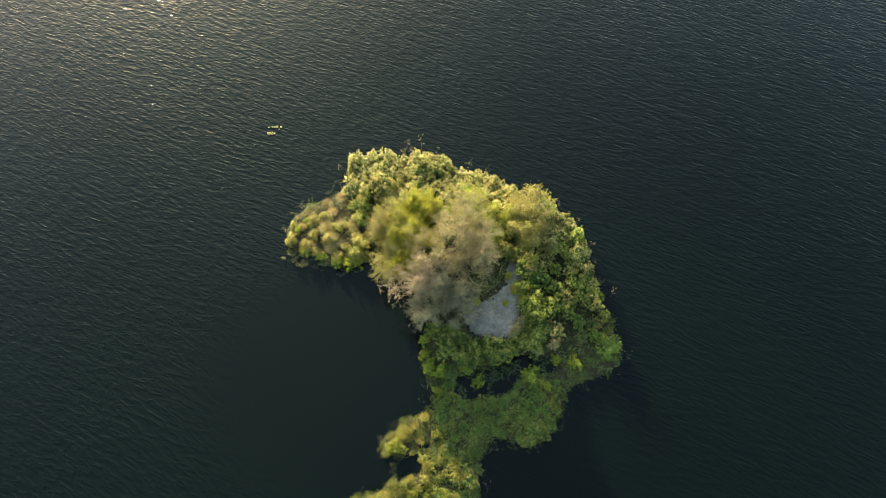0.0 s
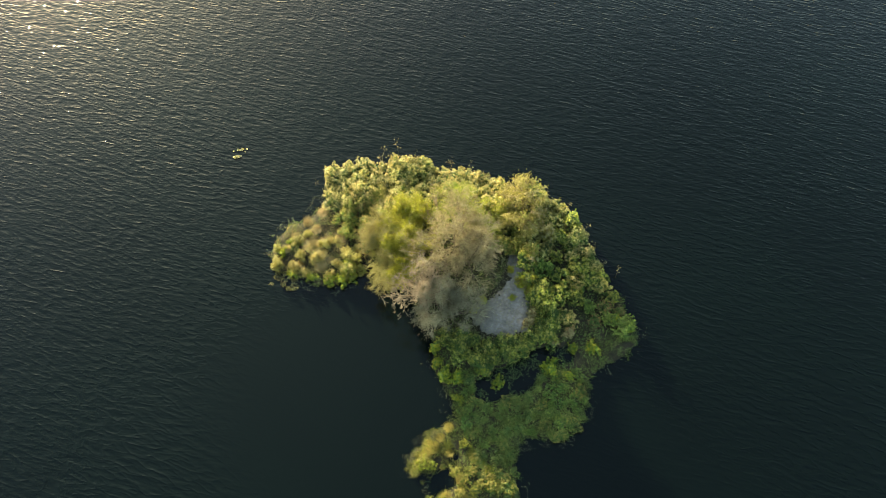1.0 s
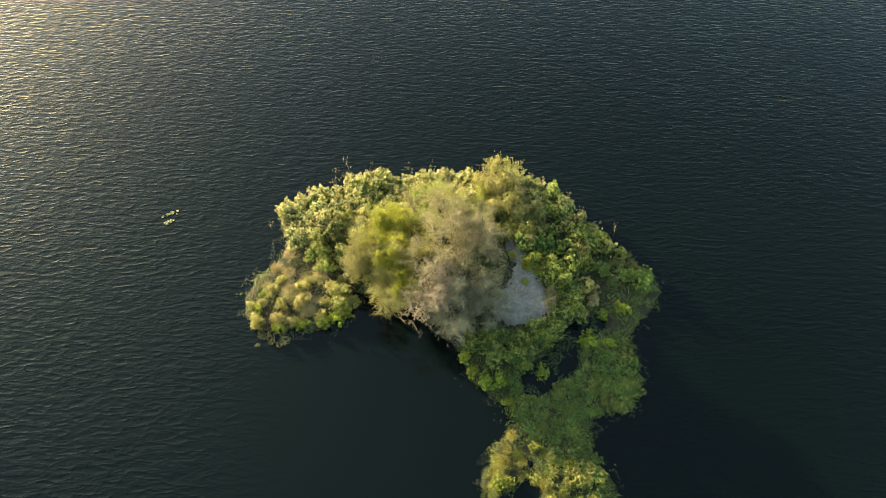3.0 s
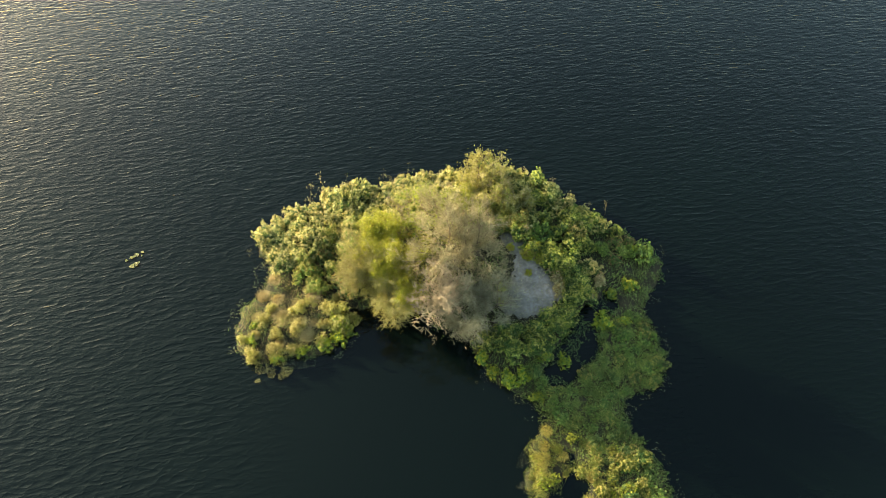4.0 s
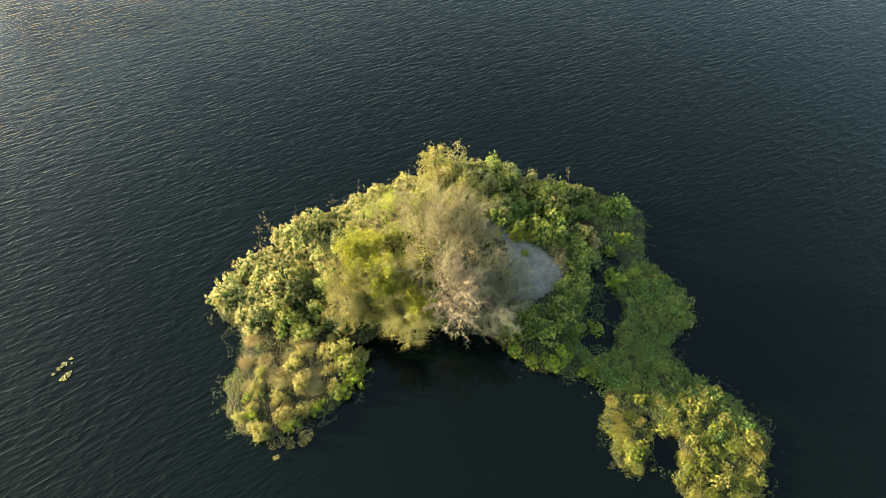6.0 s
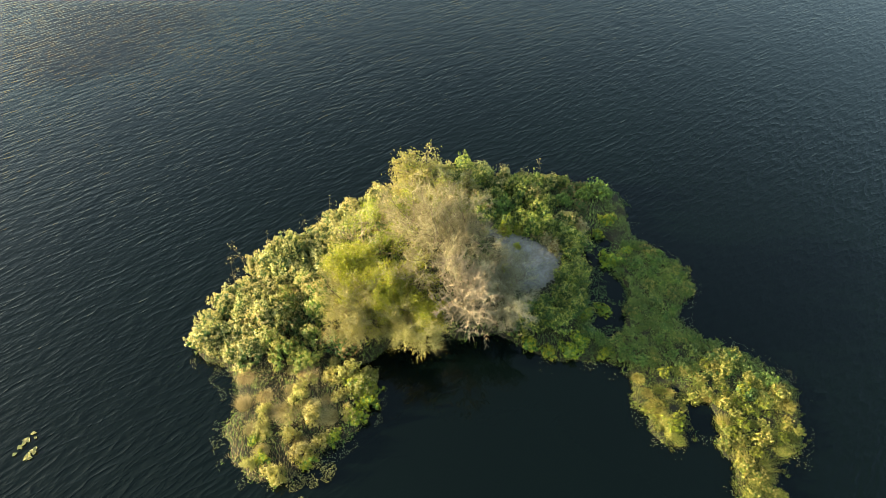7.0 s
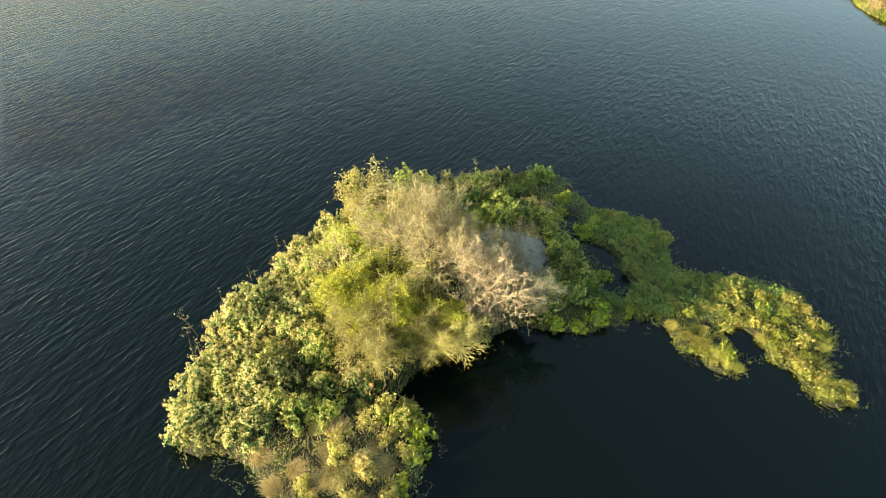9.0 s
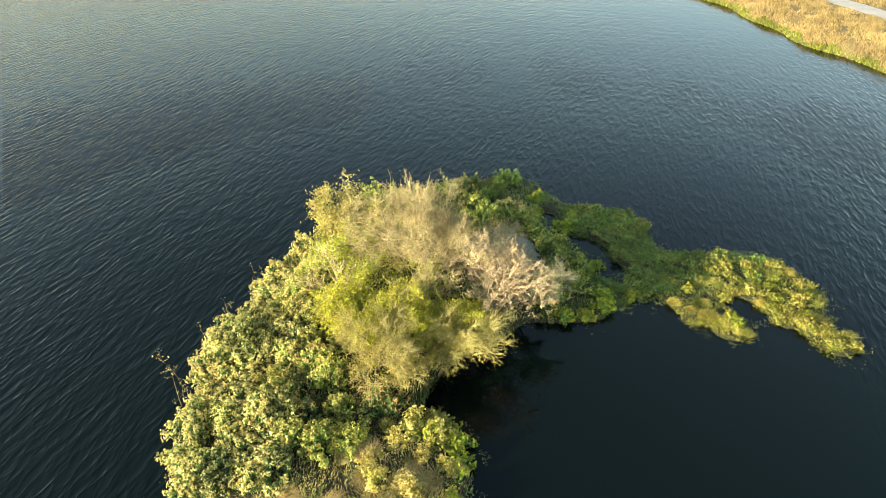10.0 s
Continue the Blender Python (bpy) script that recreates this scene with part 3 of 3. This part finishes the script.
straw = [lambda s=s, o=o, lab=lab: make_shrub(s, 0.85, 1.7, 140, 10, 0.075, LEAF_OLIVE, o, 0.85, lab, 12) for s, o, lab in
         ((55, LEAF_STRAW, "tall olive shrub with straw-yellow tips behind the willows"), (56, LEAF_FRESH, "tall yellow-green shrub behind the willows"), (57, LEAF_TAN, "tall half dry tan shrub behind the willows"))]
spread_things(straw, [(7.1, 22.7, 1.0), (8.2, 22.3, 1.05), (9.1, 22.7, 1.0), (7.9, 21.3, 0.85), (6.6, 23.4, 1.0), (9.5, 21.4, 0.9), (7.5, 23.9, 1.0)], r, (0.9, 1.1), (0.9, 1.1), group="tall shrubs behind the willows")

# Mixed shrubs inland
MIDDLE = [((-3.2, 26.2), (-2.2, 26.0), 0.8), ((-1.0, 26.2), (6.5, 24.5), 1.2), ((6.5, 22.5), (7.5, 21.0), 1.0), ((-3.2, 24.5), (-3.0, 22.5), 0.8)]
mixed = [lambda: make_shrub(51, 0.85, 1.05, 120, 11, 0.08, LEAF_GREEN, LEAF_STRAW, 0.75, "green shrub with straw-yellow tips between the willows"),
         lambda: make_shrub(52, 0.8, 0.95, 110, 10, 0.08, LEAF_DARK, LEAF_RUST, 0.6, "olive shrub with rusty brown leaves"),
         lambda: make_shrub(53, 0.85, 1.05, 120, 11, 0.08, LEAF_GREEN, LEAF_OLIVE, 0.8, "olive and green shrub between the willows")]
mid_spots = scatter(r, 30, 0.85, within(MIDDLE, 0.2), (-7, 9, 19, 28))
spread_things(mixed, mid_spots, r, group="mixed shrubs inland")

# Low dark hedge round the bare patch
HEDGE = [((2.2, 14.2), (4.6, 13.8), 0.5), ((4.6, 13.8), (6.9, 14.1), 0.35), ((7.5, 14.7), (8.0, 17.2), 0.5), ((1.6, 15.6), (2.2, 14.6), 0.5)]
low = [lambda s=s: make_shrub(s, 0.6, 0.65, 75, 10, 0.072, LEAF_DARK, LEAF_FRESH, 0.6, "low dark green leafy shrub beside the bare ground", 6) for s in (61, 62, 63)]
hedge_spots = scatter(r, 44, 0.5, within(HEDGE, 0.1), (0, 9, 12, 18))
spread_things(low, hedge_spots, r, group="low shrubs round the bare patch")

# Herbs of the neck and the south-west lobe
herb = [lambda s=s: make_shrub(s, 0.5, 0.4, 45, 8, 0.11, LEAF_GREEN, m, 0.6, lab, 5) for s, m, lab in
        ((71, LEAF_FRESH, "low bright green waterside herb"), (72, LEAF_YELLOW, "low yellow-green waterside herb"), (73, LEAF_YELLOW, "low yellowish green waterside herb"))]
herb_spots = [(7.2, 12.3, 1.5), (3.8, 12.1, 0.9), (0.6, 13.3, 1.1), (1.3, 12.9, 1.0), (0.3, 14.2, 1.0), (0.4, 15.2, 0.9), (-5.0, 21.4, 1.2), (-5.9, 21.5, 1.1), (-7.0, 22.0, 0.9), (-8.4, 22.6, 0.8), (-4.4, 22.0, 1.2), (-4.3, 21.6, 1.0),
              (-8.9, 24.4, 0.9), (-8.2, 25.2, 0.8), (9.0, 13.4, 0.8), (10.2, 13.0, 0.9), (8.2, 11.6, 0.8), (3.0, 12.9, 0.8), (1.1, 11.6, 0.7), (12.9, 13.9, 1.0), (12.2, 14.6, 1.0)]
spread_things(herb, herb_spots, r, group="waterside herbs")
sw_bush = [lambda s=s: make_shrub(s, 0.5, 0.6, 90, 9, 0.058, i, o, 0.5, lab, 6, 0.075) for s, i, o, lab in
           ((81, LEAF_GREEN, LEAF_STRAW, "straw-yellow bush of the western lobe"), (82, LEAF_GREEN, LEAF_STRAW, "green and straw-coloured low bush"), (83, LEAF_OLIVE, LEAF_TAN, "low bush with tan dry leaves"),
            (84, LEAF_GREEN, LEAF_FRESH, "low yellow-green bush among dry grass"), (85, LEAF_OLIVE, LEAF_STRAW, "straw-yellow bush of the western lobe"))]
SOUTHWEST = [((-7.9, 24.0), (-5.6, 23.0), 1.7), ((-4.6, 23.4), (-3.9, 22.0), 0.9)]
sw_spots = [(-4.0, 22.6, 1.5), (-4.5, 23.4, 1.3), (-4.6, 21.9, 1.3), (-3.7, 21.9, 1.2), (-5.2, 22.6, 1.1)]
sw_spots += scatter(r, 13, 0.8, within(SOUTHWEST, 0.05), (-10, -3, 20, 28), sw_spots)
spread_things(sw_bush, sw_spots, r, (0.75, 1.2), (0.7, 1.2), group="bushes of the western lobe")


# ---- grasses ----
def blades(name, r, spots, height, width, mat, label, bend=0.6, up=1.0, kind="stuff", category="grass", swirl=1.0):
    x, y = spots[:, 0], spots[:, 1]
    a = 2.6 * wobble(x, y, 1.1 * swirl, 2.0) + r.normal(0, 0.45, len(x))
    reach = bend * r.uniform(0.4, 1.2, len(x))
    v, f = grass_arrays(np.column_stack([x, y, np.maximum(land(x, y), -0.06) - 0.03]), height, width, np.stack([np.cos(a) * reach, np.sin(a) * reach], 1), r, up)
    ob = part(name, faces_mesh(name, v, f), mat)
    return tagged(ob, label, category, kind=kind)


def meadow(r, n, box, test):
    x, y = r.uniform(box[0], box[1], n), r.uniform(box[2], box[3], n)
    ok = test(x, y)
    return np.column_stack([x[ok], y[ok]])


dry_land = lambda x, y: (shore(x, y) < 0.14 + 0.24 * wobble(x, y, 6.0, 2.0)) & (lobe_distance(x, y, POOLS, 0.2) + 0.15 * wobble(x, y, 2.5) > 0.05)
neck = lambda x, y: dry_land(x, y) & (y < 13.3)
# Yellow share falls across the willows' shadow edge: sun and shade put into colour
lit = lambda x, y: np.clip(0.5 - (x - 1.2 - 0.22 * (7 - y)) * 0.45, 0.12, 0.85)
spots = meadow(r, 90000, (-5, 14, 2, 13.3), neck)
spots = spots[(spots[:, 0] < 8.2) | (spots[:, 1] < 11.2) | (r.uniform(size=len(spots)) < 0.25)]
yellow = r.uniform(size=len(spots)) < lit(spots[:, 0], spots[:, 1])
thin = wobble(spots[:, 0], spots[:, 1], 2.6, 4.0) > np.where(yellow, -0.15, -0.5)
spots, yellow = spots[thin], yellow[thin]
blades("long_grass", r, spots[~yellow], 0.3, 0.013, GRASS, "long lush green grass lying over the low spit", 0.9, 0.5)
blades("yellow_grass", r, spots[yellow], 0.17, 0.02, GRASS_YELLOW, "yellow-green long grass on the sunlit tip of the spit", 0.7, 0.9)
inland = lambda x, y: (shore(x, y) < 0.12 + 0.15 * wobble(x, y, 5.0, 2.0)) & (y > 13) & (lobe_distance(x, y, BARE, 0.3) > 0.25) & (land(x, y) > -0.06)
spots = meadow(r, 90000, (-10, 14, 13, 31), inland)
dry = (spots[:, 0] < -3.0) & (r.uniform(size=len(spots)) < 0.6 + 0.4 * wobble(spots[:, 0], spots[:, 1], 1.4, 3.0))
blades("undergrowth_grass", r, spots[~dry], 0.24, 0.02, GRASS, "short green undergrowth between the shrubs", 0.8, 0.8)
blades("dry_undergrowth", r, spots[dry], 0.26, 0.014, GRASS_DRY, "straw-coloured undergrowth of the western lobe", 0.8, 0.8)


def herb_carpet(name, r, spots, size, depth, mat, label):
    """Small leaves in uneven mounds over the ground."""
    x, y = spots[:, 0], spots[:, 1]
    hump = np.clip(0.5 + 0.6 * wobble(x, y, 3.1, 1.5) + 0.35 * wobble(x, y, 7.0, 0.5), 0.05, 1.2)
    at = np.column_stack([x, y, np.maximum(land(x, y), 0.0) + depth * hump * r.uniform(0.35, 1.0, len(x))])
    v, f = leaf_arrays(at, r.normal(0, 0.6, (len(x), 3)) + [0, 0, 1], size, size * 0.5, r)
    v[:, 2] = np.maximum(v[:, 2], 0.006)
    return tagged(part(name, faces_mesh(name, v, f), mat), label, "herbs", kind="stuff")


spots = meadow(r, 70000, (-5, 14, 2, 13.6), neck)
spots = spots[wobble(spots[:, 0], spots[:, 1], 2.2, 6.0) + 0.5 * wobble(spots[:, 0], spots[:, 1], 5.5, 2.0) > -0.35]
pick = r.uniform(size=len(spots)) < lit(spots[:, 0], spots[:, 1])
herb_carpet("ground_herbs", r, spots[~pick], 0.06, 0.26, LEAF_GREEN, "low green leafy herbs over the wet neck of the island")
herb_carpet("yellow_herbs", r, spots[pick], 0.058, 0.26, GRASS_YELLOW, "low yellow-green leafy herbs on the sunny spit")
spots = meadow(r, 14000, (-10.2, -2.8, 20, 31), lambda x, y: (shore(x, y) < 0.1 + 0.3 * wobble(x, y, 6.0, 2.0)) & (wobble(x, y, 2.3, 0.7) + 0.5 * wobble(x, y, 6.0, 4.0) > 0.0))
pick = r.uniform(size=len(spots)) < 0.5 + 0.5 * wobble(spots[:, 0], spots[:, 1], 2.0, 2.2)
herb_carpet("ground_herbs", r, spots[~pick], 0.075, 0.4, LEAF_GREEN, "green leafy herbs among the dry tufts")
herb_carpet("yellow_herbs", r, spots[pick], 0.07, 0.4, LEAF_STRAW, "straw and olive leafy herbs among the dry tufts")


def make_tuft(seed, mat, label, height=0.42, n=800, radius=0.3, width=0.013, mound=0.2):
    r = np.random.default_rng(seed)
    a, q = r.uniform(0, 2 * np.pi, n), radius * np.sqrt(r.uniform(size=n))
    rise = mound * (1 - (q / radius) ** 2) * r.uniform(0.3, 1, n)
    at = np.column_stack([q * np.cos(a), q * np.sin(a), rise])
    tilt = r.uniform(0, 2 * np.pi)
    lean = np.column_stack([np.cos(a), np.sin(a)]) * (q / radius * 0.6)[:, None] + r.normal(0, 0.3, (n, 2)) + [0.7 * math.cos(tilt), 0.7 * math.sin(tilt)]
    root = part("grass_tuft", faces_mesh("grass_tuft", *grass_arrays(at, height, width, lean, r, 0.75)), mat)
    return tagged(root, label, "grass tuft")


tufts = [lambda s=s: make_tuft(s, GRASS_DRY, "arching tuft of dry straw-coloured grass", 0.42, 800, 0.3, 0.014, 0.12) for s in (91, 92, 93)]
WEST = [((-7.4, 24.3), (-5.4, 23.2), 1.8), ((-5.5, 25.2), (-6.5, 25.4), 0.9)]
dry_spots = [(-4.85, 24.5, 1.2), (-6.15, 23.7, 1.2), (-6.95, 25.1, 1.1), (-5.5, 24.6, 1.0), (-6.3, 25.9, 0.9), (-7.0, 26.5, 0.8), (-5.7, 27.3, 0.9), (-6.6, 24.4, 1.1)]
spread_things(tufts, dry_spots + scatter(r, 7, 0.9, within(WEST, 0), (-10, -3, 20, 27), dry_spots), r, (0.7, 1.2), (0.6, 1.1), group="dry grass tufts")
tufts = [lambda s=s: make_tuft(s, GRASS_YELLOW, "thick tuft of yellow-green grass on the spit", 0.28, 420, 0.27, 0.013, 0.08) for s in (94, 95, 96)]
gold = [lambda s=s: make_tuft(s, GRASS_GOLD, "golden tuft of sunlit grass at the spit's edge", 0.26, 460, 0.27, 0.014, 0.1) for s in (104, 105)]
tufts.append(lambda: make_tuft(97, GRASS_YELLOW, "thick tuft of green grass on the spit", 0.3, 420, 0.28, 0.014, 0.08))
TIP = [((-1.2, 8.8), (-2.1, 8.35), 0.3), ((0.3, 6.2), (-0.3, 4.4), 1.6), ((-1.2, 5.2), (-3.6, 4.6), 0.7), ((0.5, 8.6), (0.7, 7.5), 0.4)]
spread_things(tufts, scatter(r, 36, 0.6, within(TIP, 0.3), (-5, 4, 2, 11)), r, (0.5, 1.1), (0.7, 1.2), group="grass tufts of the spit")
spit_herb = [lambda s=s, o=o, lab=lab: make_shrub(s, 0.42, 0.34, 42, 8, 0.07, GRASS_YELLOW, o, 0.6, lab, 4, 0.07) for s, o, lab in
             ((111, LEAF_OLIVE, "low waterside herb with olive-yellow tips on the spit"), (112, LEAF_YELLOW, "low yellow-green herb on the spit"), (113, GRASS_GOLD, "low golden herb on the spit"))]
spread_things(spit_herb, scatter(r, 42, 0.5, within(TIP, 0.3), (-5, 4, 2, 11)), r, (0.6, 1.2), (0.7, 1.2), group="low herbs of the spit")
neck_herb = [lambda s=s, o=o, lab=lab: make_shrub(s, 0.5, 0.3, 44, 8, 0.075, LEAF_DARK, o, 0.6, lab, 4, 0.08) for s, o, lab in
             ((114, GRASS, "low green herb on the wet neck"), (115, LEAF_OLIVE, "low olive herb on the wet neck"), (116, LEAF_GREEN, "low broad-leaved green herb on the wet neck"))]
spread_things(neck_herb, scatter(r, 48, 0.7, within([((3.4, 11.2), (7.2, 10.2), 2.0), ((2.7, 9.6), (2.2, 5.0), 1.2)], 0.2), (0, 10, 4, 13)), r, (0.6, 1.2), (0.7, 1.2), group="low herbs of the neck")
gold_spots = [(-0.9, 9.0, 1.0), (-1.3, 8.75, 0.95), (-1.75, 8.55, 1.0), (-2.15, 8.35, 1.0), (-0.35, 9.5, 0.8), (0.25, 10.0, 0.9), (-3.2, 4.8, 0.9), (-2.4, 5.2, 1.0), (-1.6, 5.6, 0.9), (-0.8, 6.2, 1.0), (-3.8, 4.5, 0.8), (1.5, 4.0, 0.9), (0.2, 6.9, 0.9), (-2.8, 4.5, 0.9), (0.0, 8.6, 0.8), (1.0, 3.6, 1.0)]
spread_things(gold, gold_spots, r, (0.8, 1.2), (0.8, 1.2), group="golden tufts of the spit")
tufts = [lambda s=s: make_tuft(s, GRASS, "tuft of long green grass on the wet neck", 0.26, 380, 0.26, 0.014, 0.1) for s in (98, 99)]
# The last lobe greens the spit's shaded back, its shade held in colour
NECK = [((3.4, 11.2), (7.2, 10.2), 2.0), ((2.9, 9.8), (2.6, 6.8), 1.3), ((2.4, 6.6), (2.0, 4.6), 0.7)]
spread_things(tufts, scatter(r, 56, 0.55, within(NECK, 0.2), (0, 10, 5, 13)), r, (0.5, 1.1), (0.6, 1.1), group="grass tufts of the neck")


# ---- floating leaves, stalks, stones ----
def floating(name, r, spots, size, mat, label):
    n = len(spots)
    at = np.column_stack([spots, r.uniform(0.008, 0.02, n)])
    v, f = leaf_arrays(at, np.tile([0, 0, 1.0], (n, 1)) + r.normal(0, 0.12, (n, 3)), size, size * 0.75, r)
    v[:, 2] = np.maximum(v[:, 2], 0.004)
    return tagged(part(name, faces_mesh(name, v, f), mat), label, "water plants", kind="stuff")


def fringe(lo, hi):
    return lambda x, y: (shore(x, y) > lo) & (shore(x, y) < hi) & (wobble(x, y, 2.2, 5.0) + 0.5 * wobble(x, y, 6.0, 1.0) > 0.1)


floating("floating_leaves", r, meadow(r, 26000, (-11, 15, 1.5, 14.5), fringe(0.0, 0.62)), 0.042, LEAF_GREY, "pale water plant leaves floating along the shore")
tip_patch = lambda x, y: (np.hypot(x + 8.9, (y - 22.2) * 0.8) < 0.75 + 0.5 * wobble(x, y, 3.0)) & (wobble(x, y, 6.0, 3.0) > -0.3)
herb_carpet("shore_herbs", r, meadow(r, 3600, (-10.4, -7.6, 20.8, 23.6), tip_patch), 0.06, 0.22, LEAF_STRAW, "sparse straw-coloured herbs standing in the shallow water")
west_fringe = lambda x, y: fringe(0.0, 0.75)(x, y) & (x < -3)
floating("floating_leaves", r, meadow(r, 12000, (-11, -3, 20, 29), west_fringe), 0.042, LEAF_GREY, "pale leaves floating round the western lobe")
floating("floating_leaves", r, meadow(r, 9000, (-11, 15, 14.5, 32), fringe(0.0, 0.4)), 0.055, LEAF_GREEN, "small green water plant leaves floating along the shore")
shallow = lambda x, y: (lobe_distance(x, y, POOLS, 0.2) < 0.35) & (wobble(x, y, 2.6, 1.2) + 0.6 * wobble(x, y, 7.0, 3.0) > -0.05)
floating("floating_leaves", r, meadow(r, 9000, (2, 9.5, 10.5, 14.2), shallow), 0.05, LEAF_DARK, "dark green water weed in the shallow pools")
for wx, wy, count in ((-11.9, 34.05, 12), (-11.72, 34.65, 10)):
    weed = tagged(new("water_weed"), "small clump of pale leaves floating on open water", "water weed", "floating weed clumps")
    for _ in range(count):
        spot = np.array([[wx + 0.2 * r.normal(), wy + 0.1 * r.normal(), r.uniform(0.012, 0.03)]])
        v, f = leaf_arrays(spot, np.array([[0.1 * r.normal(), 0.1 * r.normal(), 1.0]]), 0.22, 0.165, r)
        v[:, 2] = np.maximum(v[:, 2], 0.004)
        part("leaf", faces_mesh("leaf", v, f), LEAF_PALE, weed)


def make_stalk(seed, label):
    r = np.random.default_rng(seed)
    root = new("stalk")
    tagged(root, label, "plant")
    p = np.array([(0, 0, -0.15), (0.05, 0.02, 0.5), (0.16, 0.05, 0.95), (0.3, 0.1, 1.25)])
    lines = [(p, [0.014, 0.012, 0.009, 0.005])]
    tips = [p[-1]]
    for i in range(5):
        b = p[1] + (p[3] - p[1]) * r.uniform(0.1, 0.9)
        e = b + unit(r.normal(size=3) + [0, 0, 0.8]) * r.uniform(0.2, 0.4)
        lines.append(([b, (b + e) / 2 + r.normal(0, 0.02, 3), e], [0.008, 0.006, 0.004]))
        tips.append(e)
    part("stem", faces_mesh("stem", *tube_arrays(lines, 4)), REED, root)
    at = np.repeat(np.array(tips), 4, 0) + r.normal(0, 0.05, (len(tips) * 4, 3))
    tagged(part("leaves", faces_mesh("leaves", *leaf_arrays(at, r.normal(size=(len(at), 3)) + [0, 0, 1], 0.07, 0.03, r)), LEAF_TAN, root), kind="stuff")
    return root


stalks = [lambda s=s: make_stalk(s, "thin dark stalk with few leaves at the shore") for s in (101, 102, 103)]
stalk_spots = [(0.6, 31.3, 1.2), (1.8, 30.6, 1.1), (4.2, 29.7, 1.1), (-0.8, 31.1, 1.2), (5.6, 28.7, 1.0), (-1.0, 30.9, 1.0), (0.2, 30.6, 1.1), (1.2, 30.2, 0.9), (2.6, 29.7, 0.8), (4.4, 28.4, 0.9), (-2.6, 30.8, 0.8), (-4.4, 30.9, 0.9), (-5.8, 30.0, 0.8), (12.7, 19.9, 0.8), (12.9, 18.8, 0.9), (13.4, 17.6, 0.8), (12.5, 21.2, 0.8), (12.9, 22.0, 0.9), (11.9, 24.0, 1.0), (10.7, 25.1, 1.0), (8.2, 26.2, 1.0)]
spread_things(stalks, stalk_spots, r, group="stalks at the shore")


def make_stone(seed, size):
    bm = bmesh.new()
    bmesh.ops.create_icosphere(bm, subdivisions=2, radius=size)
    for v in bm.verts:
        v.co *= 1 + 0.3 * noise.noise(v.co * 3 / size * 0.4 + Vector((seed, 0, 0)))
        v.co.z *= 0.55
    me = bpy.data.meshes.new("stone")
    bm.to_mesh(me)
    bm.free()
    for f in me.polygons:
        f.use_smooth = True
    return tagged(part("stone", me, STONE), "pale brown stone on the wet ground", "stone")


for i, (x, y, s) in enumerate([(7.0, 13.1, 0.26), (7.9, 13.9, 0.2)]):
    place(make_stone(i, s), x, y, 40 * i)

# Litter on the bare ground
bare_edge = lambda x, y: lobe_distance(x, y, BARE, 0.3)
spots = meadow(r, 14000, (2.0, 9.0, 13.4, 22), lambda x, y: (bare_edge(x, y) < 0.55) & (r.uniform(size=len(x)) < 0.12 + 0.9 * np.clip(bare_edge(x, y) + 0.55, 0, 1)))
at = np.column_stack([spots, land(spots[:, 0], spots[:, 1]) + 0.07 + 0.08 * r.uniform(size=len(spots))])
v, f = leaf_arrays(at, r.normal(0, 0.6, (len(spots), 3)) + [0, 0, 1], 0.09, 0.035, r)
tagged(part("leaf_litter", faces_mesh("leaf_litter", v, f), LEAF_GREY), "dry grey leaf litter round the bare ground", "leaf litter", kind="stuff")
dry_bush = [lambda: make_shrub(86, 0.42, 0.5, 60, 9, 0.07, LEAF_TAN, LEAF_RUST, 0.6, "dry reddish-brown bush beside the bare ground", 7)]
spread_things(dry_bush, [(6.6, 15.4, 1.0), (7.0, 15.9, 0.9), (8.0, 19.6, 1.3), (7.9, 13.9, 0.8), (7.2, 16.6, 0.7), (9.0, 14.3, 1.0)], r, group="dry brown bushes")
tuft_bush = [lambda: make_shrub(87, 0.4, 0.5, 60, 9, 0.07, LEAF_OLIVE, LEAF_YELLOW, 0.6, "small yellow-green bush on the bare ground", 6)]
spread_things(tuft_bush, [(6.0, 17.3, 0.8), (6.9, 18.2, 1.2), (7.6, 18.3, 1.1), (7.2, 17.5, 1.0), (4.0, 17.5, 0.8), (3.3, 16.9, 0.7), (6.4, 19.3, 0.7)], r, group="small bushes on the bare ground")

# Grass of the far bank
n = 130000
x, y = r.uniform(14, 66, n), r.uniform(-44, -22.2, n)
d = bank_edge(x) - y
clump = wobble(x, y, 1.3, 4.0) + 0.6 * wobble(x, y, 3.4, 1.0)
ok = (d > -0.25) & ((y > -31.9) | (y < -35.1)) & ((d < 9) | (r.uniform(size=n) < 0.4)) & ((clump > -0.55) | (d < 1.5))
x, y, d, clump = x[ok], y[ok], d[ok], clump[ok]
a = 3 * wobble(x, y, 0.8) + r.normal(0, 1.0, len(x))
lean = np.stack([np.cos(a), np.sin(a)], 1) * 0.6
tall = (0.42 + 0.3 * clump)[:, None]
at = np.column_stack([x, y, np.maximum(bank_height(x, y), 0.0) - 0.03])
edge = d < 0.55 + 0.4 * wobble(x, y, 1.3)
for name, pick, mat, lab in (("bank_grass", ~edge, BANK_GRASS, "tall dry golden grass on the lake bank"), ("bank_reeds", edge, GRASS_YELLOW, "yellow-green grass fringe at the bank's waterline")):
    v, f = grass_arrays(at[pick], np.maximum(tall[pick], 0.22) * (0.9 if name == "bank_grass" else 0.8), 0.045 if name == "bank_grass" else 0.07, lean[pick], r, 0.9)
    tagged(part(name, faces_mesh(name, v, f), mat), lab, "grass", kind="stuff")
